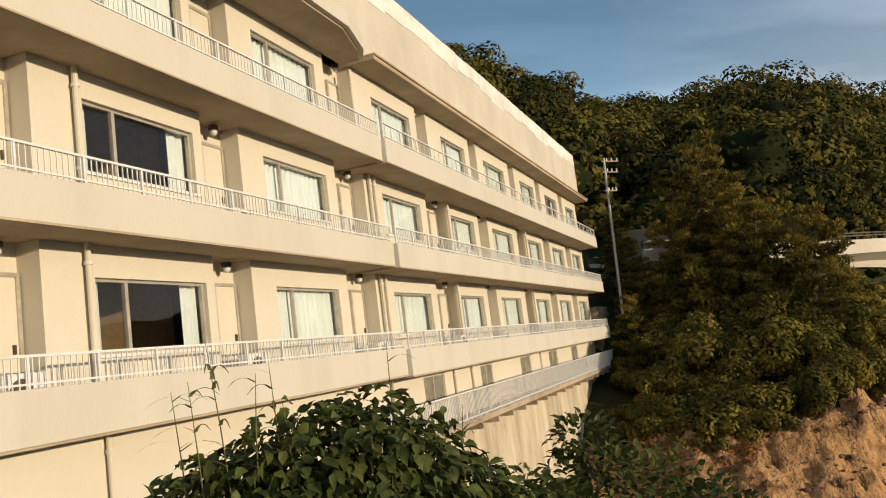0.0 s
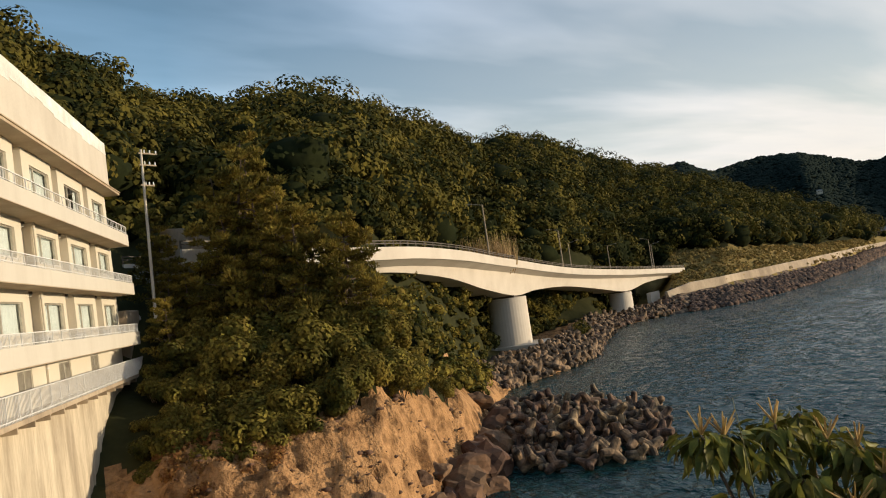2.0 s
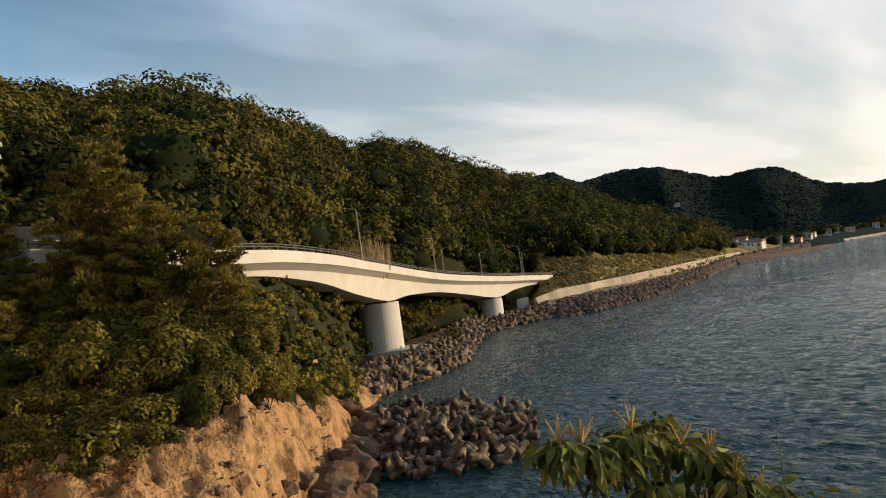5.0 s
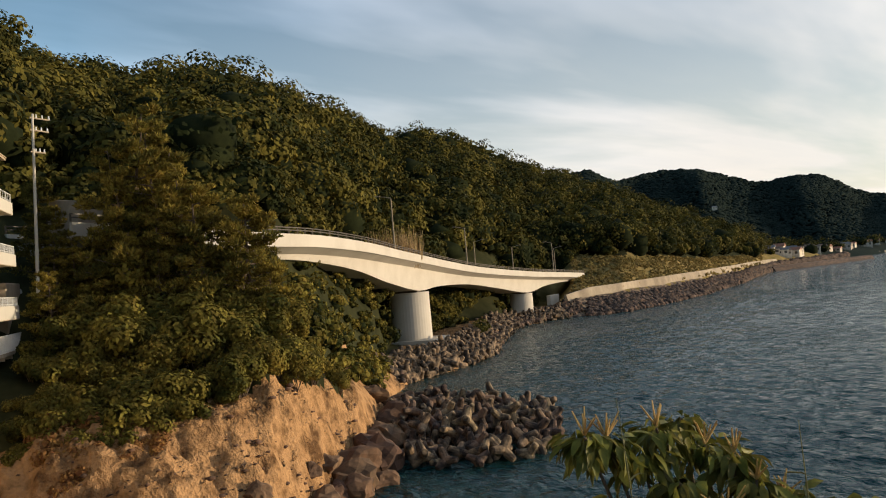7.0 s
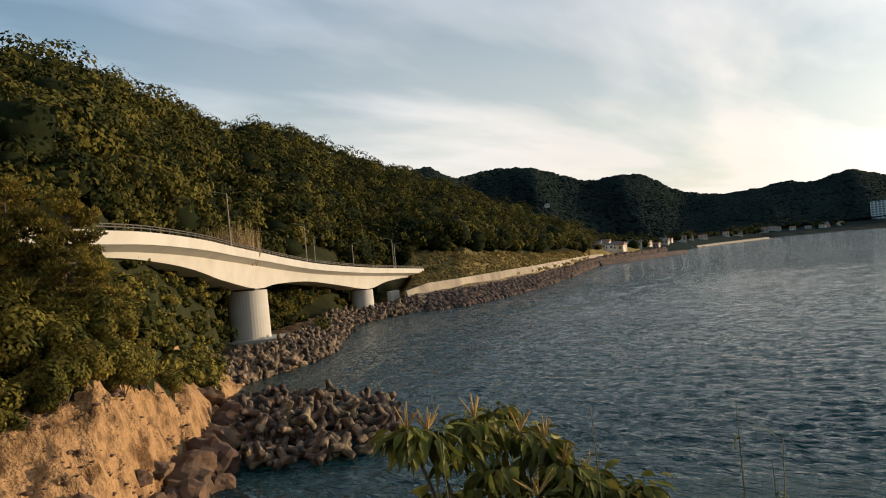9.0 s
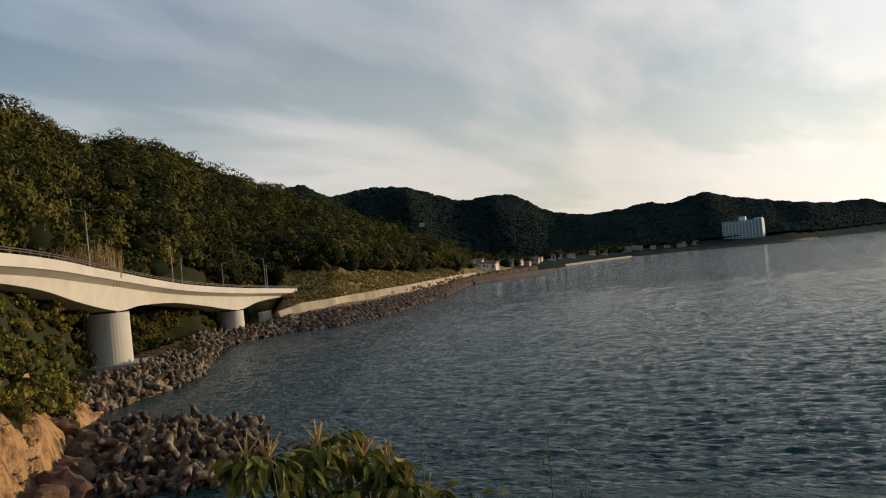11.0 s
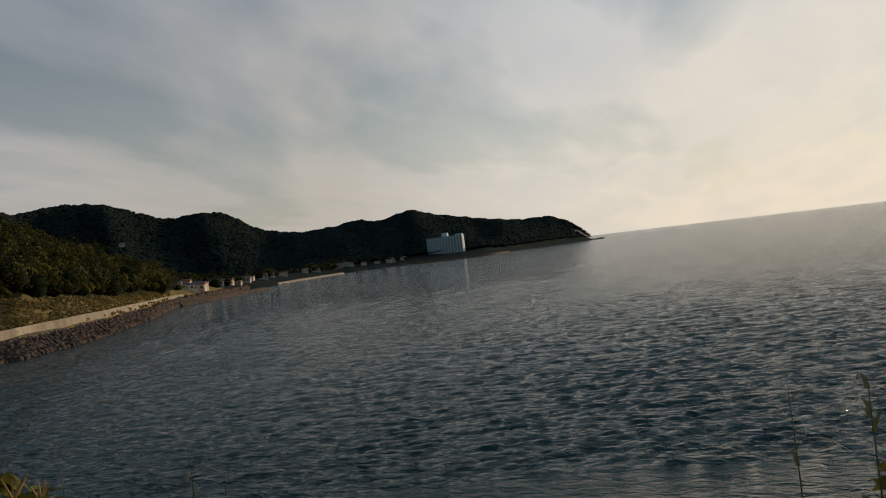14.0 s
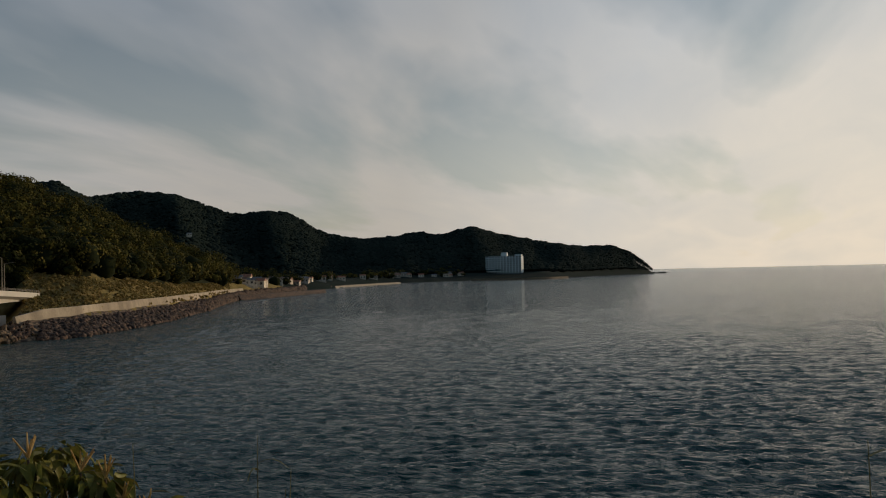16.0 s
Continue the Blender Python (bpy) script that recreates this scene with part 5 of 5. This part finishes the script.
# ---------------------------------------------------------------- far shore: houses, tall hotel, jetty
def house(m, w, d, h, roof_mat):
    t = thing("house", m, label="small pale house with a pitched roof on the shore", category="house", group="shore houses")
    bm = bmesh.new()
    box(bm, -w / 2, -d / 2, -1.5, w / 2, d / 2, h)
    part("wall", bm, HOUSEWALL, t)
    bm = bmesh.new()
    vs = [bm.verts.new(c) for c in ((-w * 0.56, -d * 0.58, h), (w * 0.56, -d * 0.58, h), (w * 0.56, d * 0.58, h), (-w * 0.56, d * 0.58, h), (-w * 0.56, 0, h + d * 0.28), (w * 0.56, 0, h + d * 0.28))]
    for f in ((0, 1, 5, 4), (2, 3, 4, 5), (1, 2, 5), (3, 0, 4), (3, 2, 1, 0)):
        bm.faces.new([vs[i] for i in f])
    part("roof", bm, roof_mat, t)
    for k in (-0.25, 0.25):
        bm = bmesh.new()
        box(bm, k * w - 0.7, -d / 2 - 0.06, h * 0.35, k * w + 0.7, -d / 2 - 0.004, h * 0.75)
        part("window", bm, DARK, t)


hr = random.Random(5)
for k in range(46):
    b = hr.choice([hr.uniform(57.2, 62.5), hr.uniform(63, 73.5)])
    r = float(lerp(b, LAND[:, 0], LAND[:, 4])) + hr.uniform(-4, 26)
    p = on_ground(b, r)
    house(pose(p.x, p.y, max(p.z, 3.5), 0, 0, -b + hr.uniform(-25, 25)), hr.uniform(4, 7.5), hr.uniform(4, 6), hr.uniform(2.2, 4.0), ROOFS[k % 3])
for b, r, z in ((54.4, 1010, 61), (55.5, 860, 26), (56.0, 865, 25)):
    house(pose(*[r * math.sin(radians(b)), r * math.cos(radians(b)), z], 0, 0, -b + 12), 5.5, 4.0, 2.6, ROOFS[1])


def tower_hotel():
    b, r = 75.85, 1130
    p = on_ground(b, r)
    t = thing("tower_hotel", pose(p.x, p.y, 2.5, 0, 0, -b - 12), label="white many-storeyed hotel block on the far shore", category="building")
    w, d, floors, fh = 50.0, 16.0, 9, 3.0
    bm = bmesh.new()
    box(bm, -w / 2, 0, -2, w / 2, d, floors * fh + 2)
    part("wall", bm, TOWERWALL, t)
    for k in range(floors):
        bm = bmesh.new()
        box(bm, -w / 2, -1.4, k * fh + 1.9, w / 2, -0.004, k * fh + 2.9)
        part("balcony", bm, TOWERWALL, t)
        for j in range(12):
            bm = bmesh.new()
            s = -w / 2 + w * (j + 0.5) / 12
            box(bm, s - 1.3, -0.1, k * fh + 3.0, s + 1.3, -0.006, k * fh + 4.7)
            part("window", bm, DARK, t)
    bm = bmesh.new()
    box(bm, -4, 4, floors * fh + 2.004, 4, 12, floors * fh + 7)
    part("roof_house", bm, TOWERWALL, t)
    bm = bmesh.new()
    box(bm, w / 2 - 9, -0.3, floors * fh + 2.004, w / 2, 10, floors * fh + 4)
    part("roof_house", bm, TOWERWALL, t)


tower_hotel()


def jetty(name, rows, top, label):
    bm = bmesh.new()
    line = spline([(r * math.sin(radians(b)), r * math.cos(radians(b)), 0, top) for b, r in rows], 6)
    sweep(bm, line, lambda t: [(-4, -1.5), (-1.5, t), (2.5, t), (5, -1.5)])
    tagged(part(name, bm, TETRA if name != "quay" else WALLCON), label, "jetty")


jetty("jetty", [(57.4, 425), (59.5, 455), (61.5, 500), (63.2, 545)], 2.2, "low dark stone jetty reaching along the bay")
jetty("quay", [(63.5, 700), (66, 800), (68.5, 900)], 1.6, "low concrete quay before the village")
jetty("breakwater", [(73.6, 985), (76, 980), (78.6, 990), (80.2, 1040)], 2.6, "dark breakwater before the tall hotel")


# ---------------------------------------------------------------- plants close to the path
def leaf_blades(places, out, length, width, gen, droop):
    """Pointed folded leaves of six corners each, two triangles pairs a side."""
    n = len(places)
    way = unit(out + gen.normal(0, 0.35, (n, 3)) + np.array([0, 0, -droop]))
    side = unit(np.cross(way, np.array([0, 0, 1.0]) + gen.normal(0, 0.45, (n, 3))))
    nrm = np.cross(side, way)
    ln = (length * gen.uniform(0.65, 1.25, n))[:, None]
    wd = (width * gen.uniform(0.75, 1.2, n))[:, None]
    a = places
    tip = a + way * ln - nrm * ln * 0.22
    m1, m2 = a + way * ln * 0.33, a + way * ln * 0.68 - nrm * ln * 0.06
    up1 = nrm * wd * 0.16
    v = np.stack([a, m1 + side * wd * 0.5 + up1, m1, m1 - side * wd * 0.5 + up1, m2 + side * wd * 0.36 + up1, m2, m2 - side * wd * 0.36 + up1, tip], 1).reshape(-1, 3)
    k = (np.arange(n) * 8)[:, None]
    f = np.concatenate([k + np.array(q) for q in ([0, 2, 1, 1], [0, 3, 2, 2], [1, 2, 5, 4], [2, 3, 6, 5], [4, 5, 7, 7], [5, 6, 7, 7])])
    tri = np.concatenate([f[:, [0, 1, 2]], f[f[:, 2] != f[:, 3]][:, [0, 2, 3]]])
    return v, tri


def leafy_bush(name, place, blobs, count, leaf, mat, seed, label, droop=0.5, stem_mat=None):
    """A bush of big leaves: stems to several leafy lobes."""
    gen = np.random.default_rng(seed)
    t = thing(name, pose(*place), label=label, category="bush", group="near bushes")
    bm = bmesh.new()
    pts, out = [], []
    for x, y, z, r in blobs:
        tube(bm, (x * 0.4, y * 0.4, -1.6), (x, y, z), 0.03, 0.012, 6)
        d = unit(gen.normal(0, 1, (count, 3)))
        d[:, 2] = np.abs(d[:, 2]) * 1.2 - 0.35
        d = unit(d)
        q = gen.uniform(0.55, 1.0, (count, 1))
        pts.append(np.array((x, y, z)) + d * q * r)
        out.append(d)
    part("stem_framework", bm, stem_mat or BARK, t)
    v, f = leaf_blades(np.vstack(pts), np.vstack(out), leaf, leaf * 0.62, gen, droop)
    raw("leaves", v, f, mat, t)
    return t


def spot(b, r, z):
    return (r * math.sin(radians(b)), r * math.cos(radians(b)), z)


# the broad leafy mass before the building
BUSH_FRONT = [((-14.5, 6.0, 10.95), 0.7), ((-11.5, 6.1, 11.1), 0.7), ((-8.5, 6.2, 11.15), 0.68), ((-6.0, 6.3, 11.0), 0.65), ((-3.2, 6.5, 10.75), 0.6), ((-0.5, 6.8, 10.5), 0.6), ((2.2, 7.0, 10.3), 0.6), ((-17.5, 5.9, 10.95), 0.6),
              ((-20.5, 5.8, 10.75), 0.6), ((-24.0, 5.7, 10.6), 0.6), ((-27.5, 5.7, 10.6), 0.6), ((-13.0, 5.4, 10.5), 0.75), ((-9.0, 5.5, 10.5), 0.75), ((-5.0, 5.7, 10.4), 0.75), ((-1.5, 6.0, 10.2), 0.7), ((1.5, 6.2, 9.9), 0.7), ((-17.5, 5.2, 10.2), 0.75), ((-22.5, 5.1, 10.0), 0.75), ((4.5, 7.0, 9.8), 0.6)]
base = spot(-9, 5.9, 10.1)
blobs = []
for (b, r, z), q in BUSH_FRONT:
    p = spot(b, r, z)
    blobs.append((p[0] - base[0], p[1] - base[1], p[2] - base[2], q))
leafy_bush("broadleaf_bush", base, blobs, 620, 0.125, LEAF_NEAR, 31, "broad dark green leafy bush on the knoll's edge", 1.0)
blobs2 = []
base2 = spot(8, 8.5, 9.7)
for (b, r, z), q in (((6.8, 8.6, 10.85), 0.36), ((8.0, 8.4, 10.55), 0.42), ((6.0, 8.5, 10.4), 0.45), ((9.8, 8.6, 10.35), 0.45), ((12.0, 8.8, 10.2), 0.5), ((5.0, 8.2, 9.9), 0.5), ((14.2, 8.6, 10.0), 0.5), ((8.5, 8.0, 9.8), 0.6), ((11.5, 8.2, 9.6), 0.6), ((16.5, 8.7, 9.7), 0.5)):
    p = spot(b, r, z)
    blobs2.append((p[0] - base2[0], p[1] - base2[1], p[2] - base2[2], q))
leafy_bush("slender_bush", base2, blobs2, 190, 0.11, LEAF_NEAR, 32, "loose dark green bush below the terrace", 0.2)


def tassel_tree():
    """Small-leaved tree top with drooping leaves in rosettes and upright yellow flower tassels."""
    gen = np.random.default_rng(41)
    root = spot(51, 11.0, 7.8)
    t = thing("flowering_tree", pose(*root), label="leafy tree top with drooping leaves and yellow flower tassels", category="tree")
    heads = []
    for b, r, z in ((43.9, 10.4, 10.55), (45.0, 10.5, 10.5), (46.6, 10.7, 10.3), (47.6, 10.9, 10.5), (49.0, 11.6, 10.45), (50.0, 11.2, 10.25), (51.3, 11.0, 10.2), (52.2, 10.8, 10.0), (48.4, 10.6, 10.05), (50.6, 10.4, 9.8),
                    (53.4, 10.8, 9.85), (54.6, 10.8, 9.75), (56.2, 10.9, 9.7), (52.0, 10.2, 9.45), (54.0, 10.2, 9.3), (44.2, 9.9, 9.65), (45.6, 9.9, 9.6), (43.0, 10.0, 9.5), (47.0, 10.0, 9.4), (49.0, 9.9, 9.3), (57.6, 10.8, 9.35), (56.0, 10.2, 9.1)):
        p = spot(b, r, z)
        heads.append(np.array(p) - np.array(root) - np.array([0, 0, 0.22]))
    for k in range(75):
        b = gen.uniform(42.6, 61)
        p = spot(b, gen.uniform(9.6, 11.6), gen.uniform(7.8, 9.6) - max(0, (b - 52) * 0.06) - max(0, (46 - b) * 0.2))
        heads.append(np.array(p) - np.array(root))
    bm = bmesh.new()
    pts, out = [], []
    tas = []
    for h in heads:
        tube(bm, (h[0] * 0.25, h[1] * 0.25, -0.6), h, 0.035, 0.014, 6)
        n = 74
        a = gen.uniform(0, 6.28, n)
        d = np.stack([np.cos(a), np.sin(a), gen.uniform(-0.9, 0.35, n)], 1)
        pts.append(h + d * gen.uniform(0.02, 0.26, (n, 1)))
        out.append(d)
        if len(pts) <= 22 and gen.random() < 0.75:
            tas.append(h)
    part("branchwork", bm, BARK, t)
    v, f = leaf_blades(np.vstack(pts), np.vstack(out), 0.25, 0.09, gen, 0.8)
    raw("leaves", v, f, LEAF_TREE, t)
    for h in tas:
        bm = bmesh.new()
        for k in range(int(gen.integers(5, 9))):
            e = h + np.array([gen.normal(0, 0.09), gen.normal(0, 0.09), gen.uniform(0.14, 0.27)])
            tube(bm, h + np.array([0, 0, 0.02]), e, 0.014, 0.006, 5)
        part("tassel", bm, TASSEL, t, "yellow upright flower tassel")


tassel_tree()


def grass_stalk(b, r, z0, h, blades, seed, label="tall green grass stalk with narrow arching blades"):
    gen = np.random.default_rng(seed)
    t = thing("grass_stalk", pose(*spot(b, r, z0)), label=label, category="grass", group="tall grass stalks")
    bm = bmesh.new()
    lean = Vector((gen.normal(0, 0.06), gen.normal(0, 0.06), 1)) * h
    tube(bm, (0, 0, -0.3), lean * 0.55, 0.006, 0.005, 5)
    tube(bm, lean * 0.55, lean, 0.005, 0.002, 5)
    part("stem", bm, STALK, t)
    for k in range(blades):
        bm = bmesh.new()
        q = gen.uniform(0.25, 0.95)
        a = gen.uniform(0, 6.28)
        ln = gen.uniform(0.18, 0.34)
        o = lean * q
        prev = None
        for j in range(5):
            s = j / 4
            c = o + Vector((math.cos(a) * ln * s, math.sin(a) * ln * s, ln * (0.7 * s - 0.75 * s * s)))
            w = 0.012 * (1 - s) + 0.002
            sd = Vector((-math.sin(a), math.cos(a), 0)) * w
            pair = (bm.verts.new(c - sd), bm.verts.new(c + sd))
            if prev:
                bm.faces.new((prev[0], prev[1], pair[1], pair[0]))
            prev = pair
        part("blade", bm, STALK, t)


for k, (b, r, z0, h, n) in enumerate(((-19.6, 5.6, 10.9, 1.05, 10), (-18.6, 5.5, 10.9, 1.1, 11), (-16.8, 5.7, 11.0, 1.25, 10), (-15.6, 5.6, 11.0, 1.0, 9), (-13.6, 5.8, 11.2, 0.85, 7), (-12.8, 5.8, 11.1, 0.7, 6), (-6.0, 6.2, 11.2, 0.9, 2), (-3.0, 6.3, 10.9, 0.75, 7), (-1.8, 6.5, 10.8, 0.75, 8),
                                      (59.6, 7.6, 9.6, 1.35, 3), (60.9, 7.5, 9.6, 1.15, 2), (61.2, 7.7, 9.6, 0.95, 3), (53.5, 8.5, 9.9, 0.9, 1), (46.0, 9.0, 9.8, 1.1, 1), (89.5, 6.5, 9.9, 1.2, 3), (92.5, 6.2, 9.9, 1.3, 5), (95.5, 6.4, 9.9, 1.1, 4), (97.0, 6.0, 9.9, 1.2, 5))):
    grass_stalk(b, r, z0, h, n, 60 + k)
base3 = spot(97, 7.0, 9.6)
leafy_bush("low_bush", base3, [(0, 0, 0.6, 0.45), (0.5, -0.6, 0.75, 0.5), (-0.4, 0.5, 0.4, 0.4), (0.9, -1.3, 0.7, 0.5)], 150, 0.12, LEAF_TREE, 33, "low yellow-green bush at the knoll's edge", 0.2)
